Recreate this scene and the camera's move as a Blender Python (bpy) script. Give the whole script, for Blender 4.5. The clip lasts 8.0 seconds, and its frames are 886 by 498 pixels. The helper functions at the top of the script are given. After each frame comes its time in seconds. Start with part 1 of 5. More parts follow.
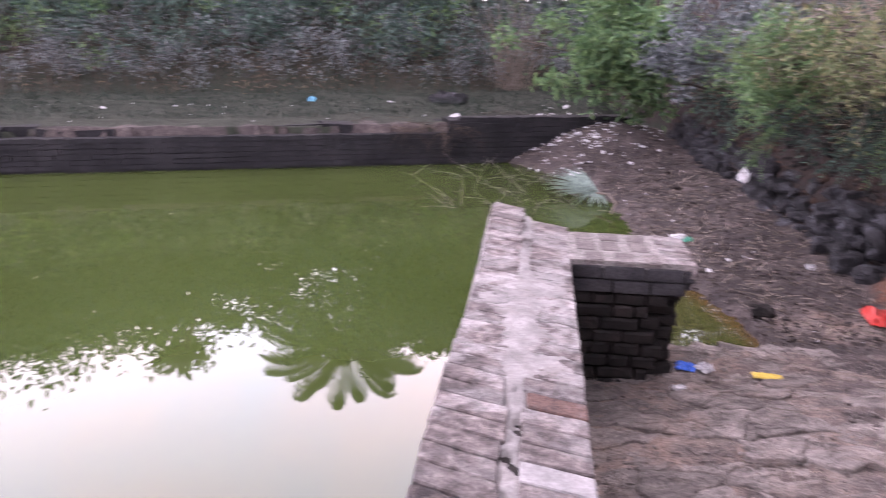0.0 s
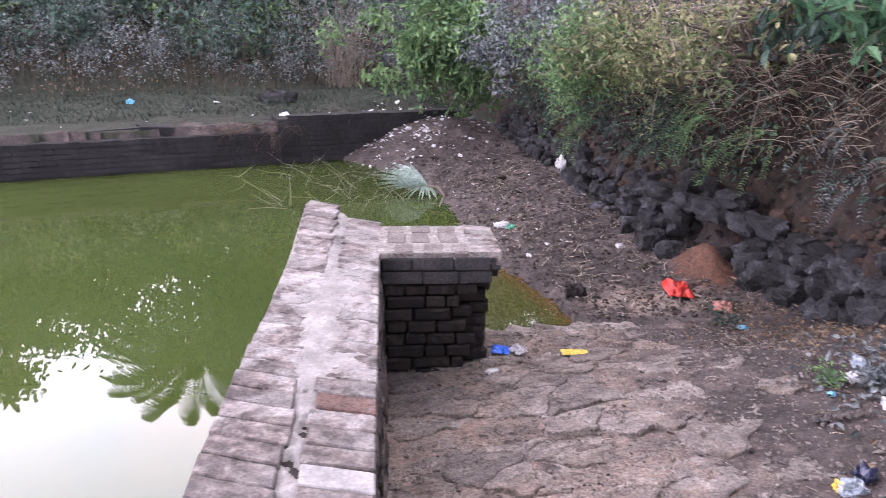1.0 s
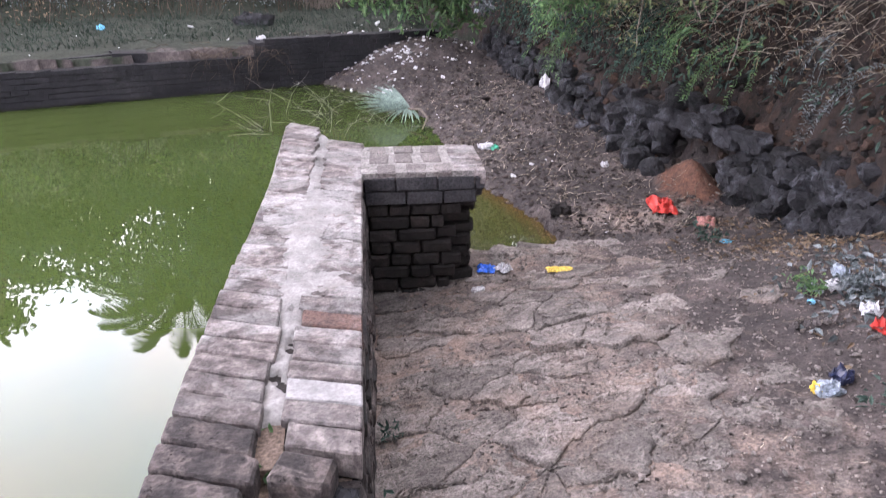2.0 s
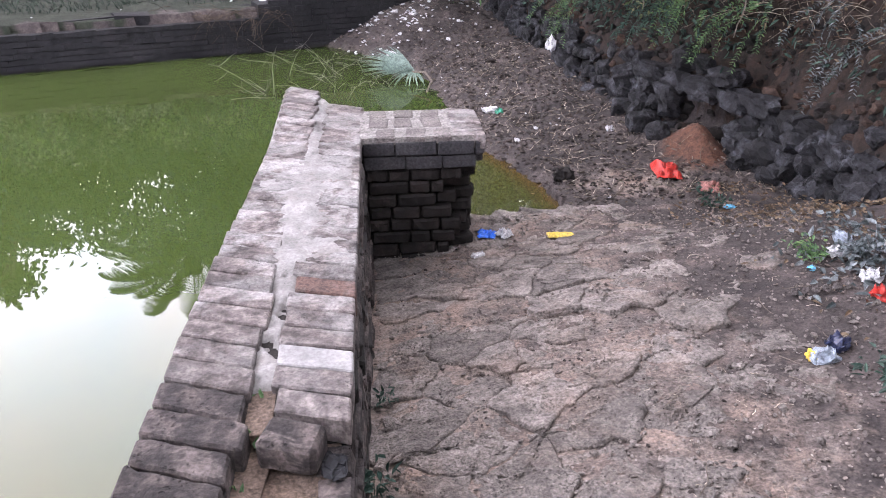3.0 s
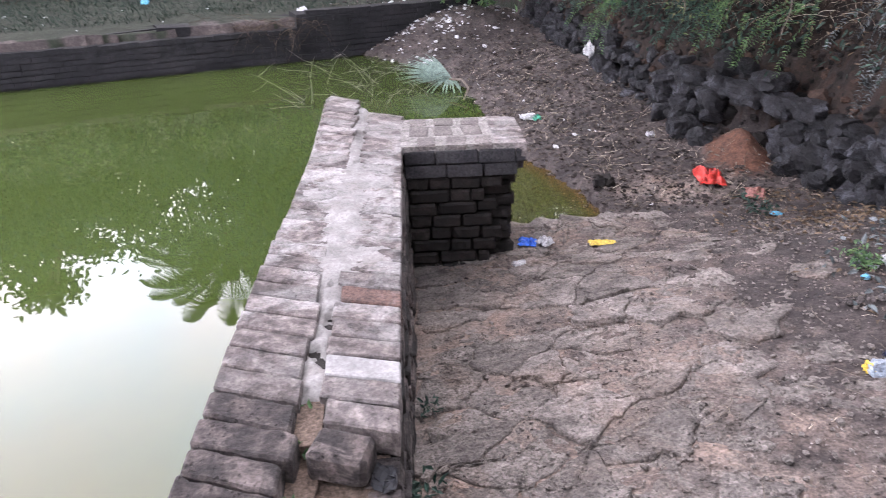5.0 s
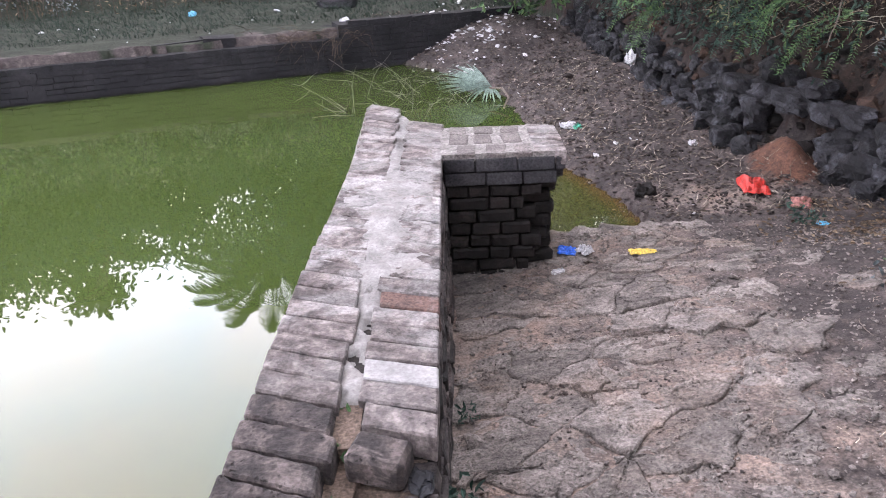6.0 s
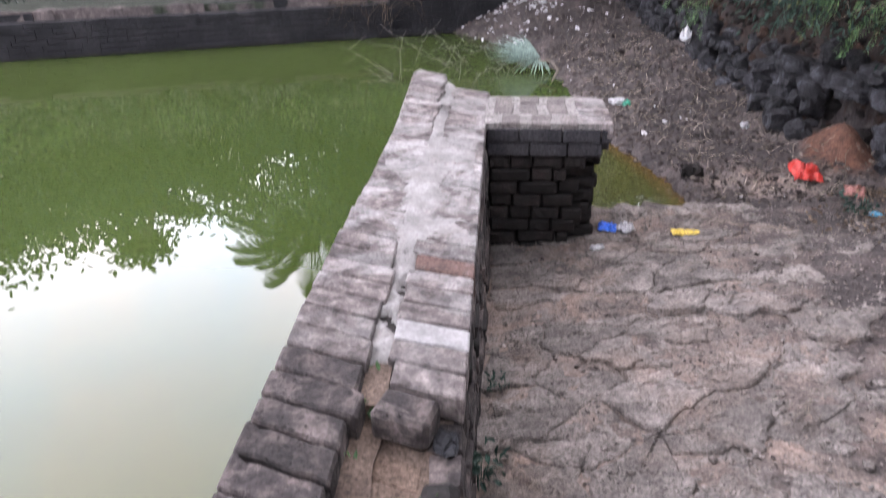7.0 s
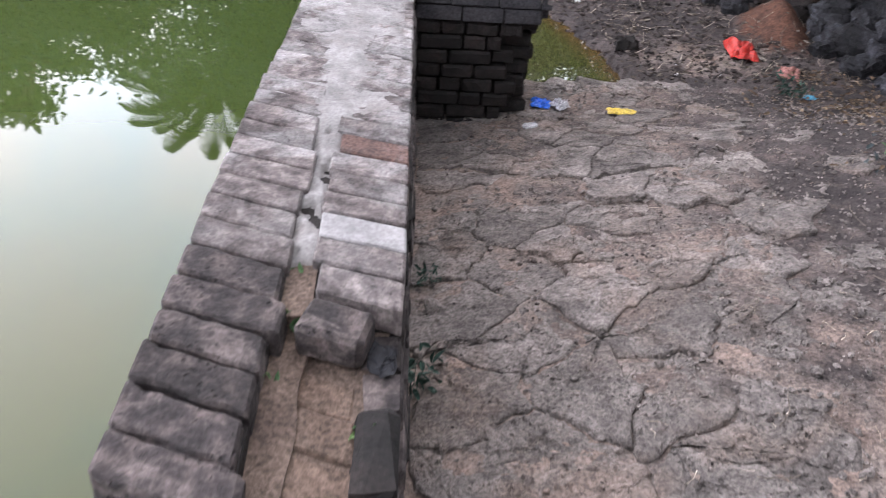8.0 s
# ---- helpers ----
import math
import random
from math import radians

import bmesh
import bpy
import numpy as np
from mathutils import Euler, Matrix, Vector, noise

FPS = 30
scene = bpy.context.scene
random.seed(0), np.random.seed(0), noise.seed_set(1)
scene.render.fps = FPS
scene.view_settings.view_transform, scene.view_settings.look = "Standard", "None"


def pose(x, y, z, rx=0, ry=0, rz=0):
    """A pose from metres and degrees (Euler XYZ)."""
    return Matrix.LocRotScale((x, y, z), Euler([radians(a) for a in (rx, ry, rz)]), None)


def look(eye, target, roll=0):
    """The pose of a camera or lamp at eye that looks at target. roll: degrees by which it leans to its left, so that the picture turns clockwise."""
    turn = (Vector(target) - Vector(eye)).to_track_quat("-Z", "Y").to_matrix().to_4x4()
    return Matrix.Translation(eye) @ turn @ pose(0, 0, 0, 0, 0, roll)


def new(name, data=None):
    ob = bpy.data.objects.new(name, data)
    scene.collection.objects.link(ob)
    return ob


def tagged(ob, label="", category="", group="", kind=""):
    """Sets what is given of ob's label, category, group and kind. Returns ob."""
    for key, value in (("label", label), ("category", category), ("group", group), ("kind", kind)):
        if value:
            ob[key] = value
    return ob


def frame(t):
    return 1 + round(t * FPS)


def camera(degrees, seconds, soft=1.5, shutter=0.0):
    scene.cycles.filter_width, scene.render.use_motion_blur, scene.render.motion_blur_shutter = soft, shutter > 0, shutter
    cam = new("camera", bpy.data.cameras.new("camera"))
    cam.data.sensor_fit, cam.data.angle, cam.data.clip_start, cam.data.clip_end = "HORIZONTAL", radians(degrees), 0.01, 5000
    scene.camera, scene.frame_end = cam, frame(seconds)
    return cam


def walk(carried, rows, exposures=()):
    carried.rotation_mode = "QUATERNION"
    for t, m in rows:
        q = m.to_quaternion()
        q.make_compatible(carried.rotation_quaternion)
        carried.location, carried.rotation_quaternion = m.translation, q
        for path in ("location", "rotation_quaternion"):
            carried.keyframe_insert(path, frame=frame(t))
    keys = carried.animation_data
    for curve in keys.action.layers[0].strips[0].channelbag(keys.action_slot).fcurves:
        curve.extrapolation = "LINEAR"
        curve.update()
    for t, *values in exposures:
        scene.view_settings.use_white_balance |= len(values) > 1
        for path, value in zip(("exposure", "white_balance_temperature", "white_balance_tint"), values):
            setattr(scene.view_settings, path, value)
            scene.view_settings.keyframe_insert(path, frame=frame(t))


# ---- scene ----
cam = camera(61.1, 8.0, soft=1.0, shutter=0.55)
PATH = [
    (0, (-0.054, 0.409, 2.263), (-0.28, 2.3, 1.652), 1.1),
    (0.5, (0.027, 0.403, 2.266), (0.07, 2.307, 1.654), 1.2),
    (1, (0.242, 0.443, 2.258), (0.391, 2.341, 1.645), 0.8),
    (1.5, (0.283, 0.433, 2.236), (0.481, 2.32, 1.605), 0.1),
    (2, (0.257, 0.446, 2.204), (0.437, 2.274, 1.411), -0.1),
    (3.5, (0.339, 0.475, 2.207), (0.484, 2.263, 1.324), -0.4),
    (4, (0.323, 0.499, 2.205), (0.47, 2.288, 1.323), -0.7),
    (4.5, (0.296, 0.493, 2.204), (0.44, 2.286, 1.33), -0.8),
    (5, (0.274, 0.482, 2.209), (0.337, 2.285, 1.346), -1.7),
    (6.5, (0.276, 0.465, 2.199), (0.188, 2.282, 1.366), -1.8),
    (7, (0.278, 0.47, 2.169), (0.135, 2.251, 1.27), -0.8),
    (7.5, (0.267, 0.562, 2.107), (0.208, 2.204, 0.966), 1.2),
    (8, (0.188, 0.778, 2.066), (0.297, 2.38, 0.873), 4.7),
]
EXPOSURES = [(0, -0.10, 6600, 40), (1.0, 0.10, 6500, 32), (2.0, 0.08, 6450, 24), (5, 0.05, 6450, 23), (6.5, 0.0, 6450, 22), (7.5, -0.17, 6450, 21), (8, -0.22, 6400, 18)]
walk(cam, [(t, look(eye, target, roll)) for t, eye, target, roll in PATH], EXPOSURES)

# ---- world and sun ----
SKY = 7.9
world = bpy.data.worlds.new("overcast_sky")
scene.world = world
world.use_nodes = True
wt = world.node_tree
wt.nodes.clear()
w_out = wt.nodes.new("ShaderNodeOutputWorld")
w_bg = wt.nodes.new("ShaderNodeBackground")
w_sky = wt.nodes.new("ShaderNodeTexSky")
w_sky.sky_type = "NISHITA"
w_sky.sun_disc = False
w_sky.sun_elevation, w_sky.sun_rotation = radians(60), radians(20)
w_tc = wt.nodes.new("ShaderNodeTexCoord")
w_no = wt.nodes.new("ShaderNodeTexNoise")
w_no.inputs["Scale"].default_value, w_no.inputs["Detail"].default_value = 3.2, 6
w_ra = wt.nodes.new("ShaderNodeValToRGB")
w_ra.color_ramp.elements[0].position, w_ra.color_ramp.elements[0].color = 0.4, (0.82, 0.93, 1.0, 1)
w_ra.color_ramp.elements[1].position, w_ra.color_ramp.elements[1].color = 0.62, (1.05, 0.96, 0.93, 1)
w_dim = wt.nodes.new("ShaderNodeMix")
w_dim.data_type, w_dim.blend_type = "RGBA", "MULTIPLY"
w_dim.inputs[0].default_value = 1.0
w_dim.inputs[7].default_value = (0.11, 0.11, 0.11, 1)
w_mix = wt.nodes.new("ShaderNodeMix")
w_mix.data_type = "RGBA"
w_mix.inputs[0].default_value = 0.82
wt.links.new(w_tc.outputs["Generated"], w_no.inputs["Vector"])
wt.links.new(w_no.outputs["Fac"], w_ra.inputs["Fac"])
wt.links.new(w_sky.outputs[0], w_dim.inputs[6])
wt.links.new(w_dim.outputs[2], w_mix.inputs[6])
wt.links.new(w_ra.outputs[0], w_mix.inputs[7])
# haze: paler towards the horizon
w_sep = wt.nodes.new("ShaderNodeSeparateXYZ")
w_map = wt.nodes.new("ShaderNodeMapRange")
w_map.inputs[1].default_value, w_map.inputs[2].default_value, w_map.inputs[3].default_value, w_map.inputs[4].default_value = 0.35, 0.90, 1.62, 0.33
w_haze = wt.nodes.new("ShaderNodeMix")
w_haze.data_type, w_haze.blend_type = "RGBA", "MULTIPLY"
w_haze.inputs[0].default_value = 1.0
wt.links.new(w_tc.outputs["Generated"], w_sep.inputs[0])
wt.links.new(w_sep.outputs[2], w_map.inputs[0])
wt.links.new(w_mix.outputs[2], w_haze.inputs[6])
wt.links.new(w_map.outputs[0], w_haze.inputs[7])
wt.links.new(w_haze.outputs[2], w_bg.inputs["Color"])
w_bg.inputs["Strength"].default_value = SKY
wt.links.new(w_bg.outputs[0], w_out.inputs[0])

sun_data = bpy.data.lights.new("sun", "SUN")
sun_data.energy, sun_data.angle, sun_data.color = 0.7, radians(16), (1.0, 0.95, 0.88)
sun = new("sun", sun_data)
sun.matrix_world = look((2.5, 10, 13), (0, 3, 0))


# ---- materials ----
def surf(name, cols, s1=2.0, s2=30.0, rough=0.9, bump=0.3, dist=0.02, rnd=0.0, over=None, island=False, spec=0.3, zones=None, wear=None, grainy=(0.55, 1.45), grit=80.0, pit=None):
    """Colours by coarse noise, speckled by fine noise that also paints shade into the hollows; over: (colour, scale,
    low, high, amount) a second coat in patches.
    """
    m = bpy.data.materials.new(name)
    m.use_nodes = True
    nt = m.node_tree
    bsdf = nt.nodes["Principled BSDF"]
    bsdf.inputs["Roughness"].default_value = rough
    bsdf.inputs["Specular IOR Level"].default_value = spec
    L = nt.links.new
    geo = nt.nodes.new("ShaderNodeNewGeometry")

    def noise_node(scale, detail=6.0, distort=0.0):
        n = nt.nodes.new("ShaderNodeTexNoise")
        n.inputs["Scale"].default_value, n.inputs["Detail"].default_value = scale, detail
        n.inputs["Roughness"].default_value, n.inputs["Distortion"].default_value = 0.62, distort
        L(geo.outputs["Position"], n.inputs["Vector"])
        return n

    def mixer(fac, a, b, mode="MIX"):
        x = nt.nodes.new("ShaderNodeMix")
        x.data_type, x.blend_type = "RGBA", mode
        for i, v in ((0, fac), (6, a), (7, b)):
            if isinstance(v, (int, float)):
                x.inputs[i].default_value = v
            elif isinstance(v, tuple):
                x.inputs[i].default_value = (*v, 1)
            else:
                L(v, x.inputs[i])
        return x.outputs[2]

    def spread(value, a, b, lo=0.0, hi=1.0):
        r = nt.nodes.new("ShaderNodeMapRange")
        r.inputs[1].default_value, r.inputs[2].default_value, r.inputs[3].default_value, r.inputs[4].default_value = a, b, lo, hi
        L(value, r.inputs[0])
        return r.outputs[0]

    n1, n2 = noise_node(s1, 7, 0.3), noise_node(s2, 10)
    n2.inputs["Roughness"].default_value = 0.78
    ramp = nt.nodes.new("ShaderNodeValToRGB")
    e = ramp.color_ramp.elements
    for i, c in enumerate(cols):
        if i > 1:
            e.new(0.5)
        e[i].position = 0.3 + 0.4 * i / (len(cols) - 1)
    for i, c in enumerate(cols):
        e[i].color = (*c, 1)
    if island:
        rd = spread(geo.outputs["Random Per Island"], 0, 1, 0.28, 0.72)
        L(rd, ramp.inputs["Fac"])
    else:
        L(n1.outputs["Fac"], ramp.inputs["Fac"])
    col = ramp.outputs[0]
    if zones:
        at = nt.nodes.new("ShaderNodeAttribute")
        at.attribute_name = "zone"
        sep = nt.nodes.new("ShaderNodeSeparateColor")
        L(at.outputs["Color"], sep.inputs[0])
        for i, (ca, cb) in enumerate(zones):
            zc = mixer(spread(noise_node(3.5 + 2 * i, 7, 0.4).outputs["Fac"], 0.35, 0.65), ca, cb)
            edge = nt.nodes.new("ShaderNodeMath")
            edge.operation = "MULTIPLY_ADD"
            L(noise_node(5.0, 6).outputs["Fac"], edge.inputs[0])
            edge.inputs[1].default_value = 0.9
            L(sep.outputs[i] if i < 3 else at.outputs["Alpha"], edge.inputs[2])
            col = mixer(spread(edge.outputs[0], 0.75, 1.05), col, zc)
    if over:
        oc, osc, lo, hi, amount = over
        mask = spread(noise_node(osc, 8, 0.6).outputs["Fac"], lo, hi, 0, amount)
        if wear:
            # the coat lies thick along one stretch of the wall
            sx = nt.nodes.new("ShaderNodeSeparateXYZ")
            L(geo.outputs["Position"], sx.inputs[0])
            a = spread(sx.outputs[1], wear[0], wear[1])
            b = spread(sx.outputs[1], wear[2], wear[3], 1, wear[4])
            zz = spread(sx.outputs[2], 0.80, 0.845)
            k = nt.nodes.new("ShaderNodeMath")
            k.operation = "MULTIPLY"
            L(a, k.inputs[0]), L(b, k.inputs[1])
            k3 = nt.nodes.new("ShaderNodeMath")
            k3.operation = "MULTIPLY"
            L(k.outputs[0], k3.inputs[0]), L(zz, k3.inputs[1])
            k2 = nt.nodes.new("ShaderNodeMath")
            k2.operation = "MULTIPLY"
            L(k3.outputs[0], k2.inputs[0]), L(mask, k2.inputs[1])
            mask = k2.outputs[0]
        col = mixer(mask, col, oc)
    # fine grain, plus cavity shade of the bump darkened into the colour
    grain_shade = spread(n2.outputs["Fac"], 0.36, 0.64, *grainy)
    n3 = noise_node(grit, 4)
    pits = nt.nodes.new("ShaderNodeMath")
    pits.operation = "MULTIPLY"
    L(grain_shade, pits.inputs[0])
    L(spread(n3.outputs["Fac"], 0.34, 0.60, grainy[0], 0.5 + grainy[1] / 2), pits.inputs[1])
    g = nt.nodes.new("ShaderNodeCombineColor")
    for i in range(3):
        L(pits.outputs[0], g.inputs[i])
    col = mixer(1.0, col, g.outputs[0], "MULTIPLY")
    hollow = None
    if pit:
        # holes and pits of a coarse, weathered stone, their shade painted dark: (scale, size, depth of colour)
        warp = mixer(0.06, geo.outputs["Position"], noise_node(pit[0] * 0.5, 4).outputs["Color"], "ADD")
        vo = nt.nodes.new("ShaderNodeTexVoronoi")
        vo.inputs["Scale"].default_value = pit[0]
        L(warp, vo.inputs["Vector"])
        rim = nt.nodes.new("ShaderNodeMath")
        rim.operation = "MULTIPLY_ADD"
        L(noise_node(pit[0] * 0.16, 4).outputs["Fac"], rim.inputs[0])
        rim.inputs[1].default_value = -0.9
        rim.inputs[2].default_value = 0.45 + pit[1]
        away = nt.nodes.new("ShaderNodeMath")
        away.operation = "SUBTRACT"
        L(vo.outputs["Distance"], away.inputs[0])
        L(rim.outputs[0], away.inputs[1])
        hollow = spread(away.outputs[0], -0.04, 0.14)
        gp = nt.nodes.new("ShaderNodeCombineColor")
        shade = spread(hollow, 0, 1, pit[2], 1.0)
        for i in range(3):
            L(shade, gp.inputs[i])
        col = mixer(1.0, col, gp.outputs[0], "MULTIPLY")
    if rnd:
        oi = nt.nodes.new("ShaderNodeObjectInfo")
        rr = spread(oi.outputs["Random"], 0, 1, 1 - rnd, 1 + rnd)
        g2 = nt.nodes.new("ShaderNodeCombineColor")
        for i in range(3):
            L(rr, g2.inputs[i])
        col = mixer(1.0, col, g2.outputs[0], "MULTIPLY")
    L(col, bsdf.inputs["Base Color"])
    if bump:
        add = nt.nodes.new("ShaderNodeMath")
        add.operation = "MULTIPLY_ADD"
        L(n3.outputs["Fac"], add.inputs[0])
        add.inputs[1].default_value = 0.45
        L(noise_node(s2 * 0.4, 8, 0.3).outputs["Fac"], add.inputs[2])
        bp = nt.nodes.new("ShaderNodeBump")
        bp.inputs["Strength"].default_value, bp.inputs["Distance"].default_value = bump, dist
        if hollow:
            deep = nt.nodes.new("ShaderNodeMath")
            deep.operation = "MULTIPLY_ADD"
            L(hollow, deep.inputs[0])
            deep.inputs[1].default_value = 0.5
            L(add.outputs[0], deep.inputs[2])
            L(deep.outputs[0], bp.inputs["Height"])
        else:
            L(add.outputs[0], bp.inputs["Height"])
        L(bp.outputs[0], bsdf.inputs["Normal"])
    return m


def leafy(name, cols, rough=0.55, trans=0.25):
    """Leaves: colour differs from leaf to leaf, some light passes through."""
    m = surf(name, cols, s1=1.0, s2=14.0, rough=rough, bump=0.0, island=True, spec=0.3)
    nt = m.node_tree
    out, bsdf = nt.nodes["Material Output"], nt.nodes["Principled BSDF"]
    tr = nt.nodes.new("ShaderNodeBsdfTranslucent")
    mx = nt.nodes.new("ShaderNodeMixShader")
    mx.inputs[0].default_value = trans
    nt.links.new(bsdf.inputs["Base Color"].links[0].from_socket, tr.inputs[0])
    nt.links.new(bsdf.outputs[0], mx.inputs[1])
    nt.links.new(tr.outputs[0], mx.inputs[2])
    nt.links.new(mx.outputs[0], out.inputs[0])
    return m


def plain(name, col, rough=0.5):
    return surf(name, [tuple(0.85 * c for c in col), col, tuple(min(1, 1.12 * c) for c in col)], s1=14, s2=90, rough=rough, bump=0.1, dist=0.004, spec=0.5)


def water_material():
    m = bpy.data.materials.new("pond_water")
    m.use_nodes = True
    nt = m.node_tree
    nt.nodes.clear()
    L = nt.links.new
    out = nt.nodes.new("ShaderNodeOutputMaterial")
    geo = nt.nodes.new("ShaderNodeNewGeometry")
    n = nt.nodes.new("ShaderNodeTexNoise")
    n.inputs["Scale"].default_value, n.inputs["Detail"].default_value = 0.5, 5
    ramp = nt.nodes.new("ShaderNodeValToRGB")
    ramp.color_ramp.elements[0].position, ramp.color_ramp.elements[0].color = 0.35, (0.037, 0.053, 0.014, 1)
    ramp.color_ramp.elements[1].position, ramp.color_ramp.elements[1].color = 0.68, (0.048, 0.067, 0.020, 1)
    dif = nt.nodes.new("ShaderNodeBsdfDiffuse")
    glo = nt.nodes.new("ShaderNodeBsdfGlossy")
    glo.inputs["Roughness"].default_value = 0.015
    fr = nt.nodes.new("ShaderNodeFresnel")
    fr.inputs["IOR"].default_value = 1.60
    mx = nt.nodes.new("ShaderNodeMixShader")
    wv = nt.nodes.new("ShaderNodeTexNoise")
    wv.inputs["Scale"].default_value, wv.inputs["Detail"].default_value = 2.2, 1
    mp = nt.nodes.new("ShaderNodeMapping")
    mp.inputs["Rotation"].default_value = (0, 0, 0.35)
    mp.inputs["Scale"].default_value = (0.5, 1.6, 1)
    bp = nt.nodes.new("ShaderNodeBump")
    bp.inputs["Strength"].default_value, bp.inputs["Distance"].default_value = 0.035, 0.012
    L(geo.outputs["Position"], n.inputs["Vector"])
    L(geo.outputs["Position"], mp.inputs["Vector"])
    L(mp.outputs[0], wv.inputs["Vector"])
    L(wv.outputs["Fac"], bp.inputs["Height"])
    L(bp.outputs[0], glo.inputs["Normal"])
    L(n.outputs["Fac"], ramp.inputs["Fac"])
    # brown silt stirred up in the shallows
    at = nt.nodes.new("ShaderNodeAttribute")
    at.attribute_name = "silt"
    sm = nt.nodes.new("ShaderNodeMix")
    sm.data_type = "RGBA"
    sm.inputs[7].default_value = (0.085, 0.046, 0.018, 1)
    L(at.outputs["Fac"], sm.inputs[0])
    L(ramp.outputs[0], sm.inputs[6])
    L(sm.outputs[2], dif.inputs["Color"])
    L(fr.outputs[0], mx.inputs[0])
    L(dif.outputs[0], mx.inputs[1])
    L(glo.outputs[0], mx.inputs[2])
    L(mx.outputs[0], out.inputs[0])
    return m


M_WATER = water_material()
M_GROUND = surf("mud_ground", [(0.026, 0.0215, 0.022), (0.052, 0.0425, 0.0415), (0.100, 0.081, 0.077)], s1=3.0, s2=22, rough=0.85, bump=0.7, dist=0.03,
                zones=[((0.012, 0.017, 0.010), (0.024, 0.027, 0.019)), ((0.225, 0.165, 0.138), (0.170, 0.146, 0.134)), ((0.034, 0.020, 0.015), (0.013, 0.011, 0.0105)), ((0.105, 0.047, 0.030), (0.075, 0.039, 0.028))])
M_STONE = surf("basalt_paving", [(0.098, 0.086, 0.081), (0.168, 0.148, 0.139), (0.255, 0.226, 0.211)], s1=6.0, s2=30, rough=0.85, bump=1.0, dist=0.03, rnd=0.22, grainy=(0.62, 1.42),
               over=((0.20, 0.147, 0.121), 2.2, 0.48, 0.66, 0.6), pit=(62.0, 0.08, 0.5))
M_ROCK = surf("basalt_boulder", [(0.010, 0.010, 0.012), (0.019, 0.0185, 0.022), (0.065, 0.066, 0.078)], s1=8, s2=22, rough=0.75, bump=1.0, dist=0.03, rnd=0.45, grainy=(0.5, 1.5), pit=(24.0, 0.10, 0.35))
M_BRICK = surf("weathered_brick", [(0.034, 0.029, 0.029), (0.110, 0.093, 0.091), (0.235, 0.203, 0.195)], s1=15, s2=26, rough=0.88, bump=0.9, dist=0.014, rnd=0.28,
               over=((0.30, 0.29, 0.29), 5.0, 0.44, 0.60, 0.8), wear=(2.1, 3.2, 4.3, 5.2, 0.55), grainy=(0.72, 1.25), pit=(64.0, 0.04, 0.45))
M_BRICK_D = surf("darker_brick", [(0.013, 0.0115, 0.012), (0.042, 0.035, 0.035), (0.125, 0.101, 0.095)], s1=14, s2=24, rough=0.88, bump=0.9, dist=0.015, rnd=0.3,
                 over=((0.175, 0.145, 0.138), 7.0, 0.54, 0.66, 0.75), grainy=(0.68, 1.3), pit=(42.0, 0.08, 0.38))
# near-black brick: the pier face's shade is in this colour
M_DARK = surf("dark_shaded_brick", [(0.006, 0.0053, 0.0053), (0.012, 0.010, 0.0098), (0.027, 0.021, 0.0195)], s1=8, s2=60, rough=0.8, bump=0.6, dist=0.010, rnd=0.3)
M_RED = surf("red_clay_brick", [(0.06, 0.038, 0.034), (0.095, 0.055, 0.046), (0.10, 0.08, 0.076)], s1=9, s2=30, rough=0.85, bump=0.6, dist=0.01)
M_PALE = surf("limewashed_brick", [(0.17, 0.165, 0.168), (0.25, 0.242, 0.246), (0.31, 0.298, 0.302)], s1=8, s2=24, rough=0.85, bump=0.5, dist=0.008, grainy=(0.82, 1.14))
M_MORTAR = surf("lime_mortar", [(0.15, 0.143, 0.141), (0.22, 0.211, 0.209), (0.31, 0.299, 0.297)], s1=6, s2=26, rough=0.9, bump=0.6, dist=0.008, grainy=(0.8, 1.15),
                over=((0.17, 0.148, 0.142), 7.0, 0.5, 0.68, 0.6), pit=(55.0, 0.0, 0.45))
M_BED = surf("weathered_bedding", [(0.13, 0.12, 0.115), (0.19, 0.176, 0.17), (0.25, 0.233, 0.225)], s1=9, s2=26, rough=0.9, bump=0.6, dist=0.01, pit=(60.0, 0.0, 0.5))
M_CORE = surf("earthy_mortar", [(0.07, 0.05, 0.042), (0.12, 0.088, 0.07), (0.17, 0.125, 0.10)], s1=6, s2=60, rough=0.9, bump=0.7, dist=0.015)
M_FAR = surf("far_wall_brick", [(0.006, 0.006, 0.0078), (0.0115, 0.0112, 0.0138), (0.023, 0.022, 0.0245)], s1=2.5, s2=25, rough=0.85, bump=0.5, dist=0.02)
M_BARK = surf("bark", [(0.06, 0.05, 0.04), (0.11, 0.09, 0.075)], s1=6, s2=40, bump=0.5)
M_TWIG = surf("dry_twig", [(0.06, 0.05, 0.042), (0.12, 0.10, 0.085), (0.22, 0.19, 0.16)], s1=5, s2=50, bump=0.0, island=True)
M_DEADWOOD = surf("grey_deadwood", [(0.045, 0.042, 0.038), (0.10, 0.095, 0.088), (0.19, 0.18, 0.17)], s1=5, s2=50, bump=0.0, island=True)
M_STRAW = surf("dry_stalks", [(0.12, 0.098, 0.08), (0.27, 0.225, 0.18), (0.46, 0.40, 0.33)], s1=5, s2=50, bump=0.0, island=True)
M_LEAF = leafy("bright_leaves", [(0.06, 0.12, 0.06), (0.10, 0.19, 0.085), (0.17, 0.27, 0.11)])
M_LEAF_D = leafy("dark_leaves", [(0.022, 0.048, 0.038), (0.042, 0.082, 0.066), (0.075, 0.125, 0.10)])
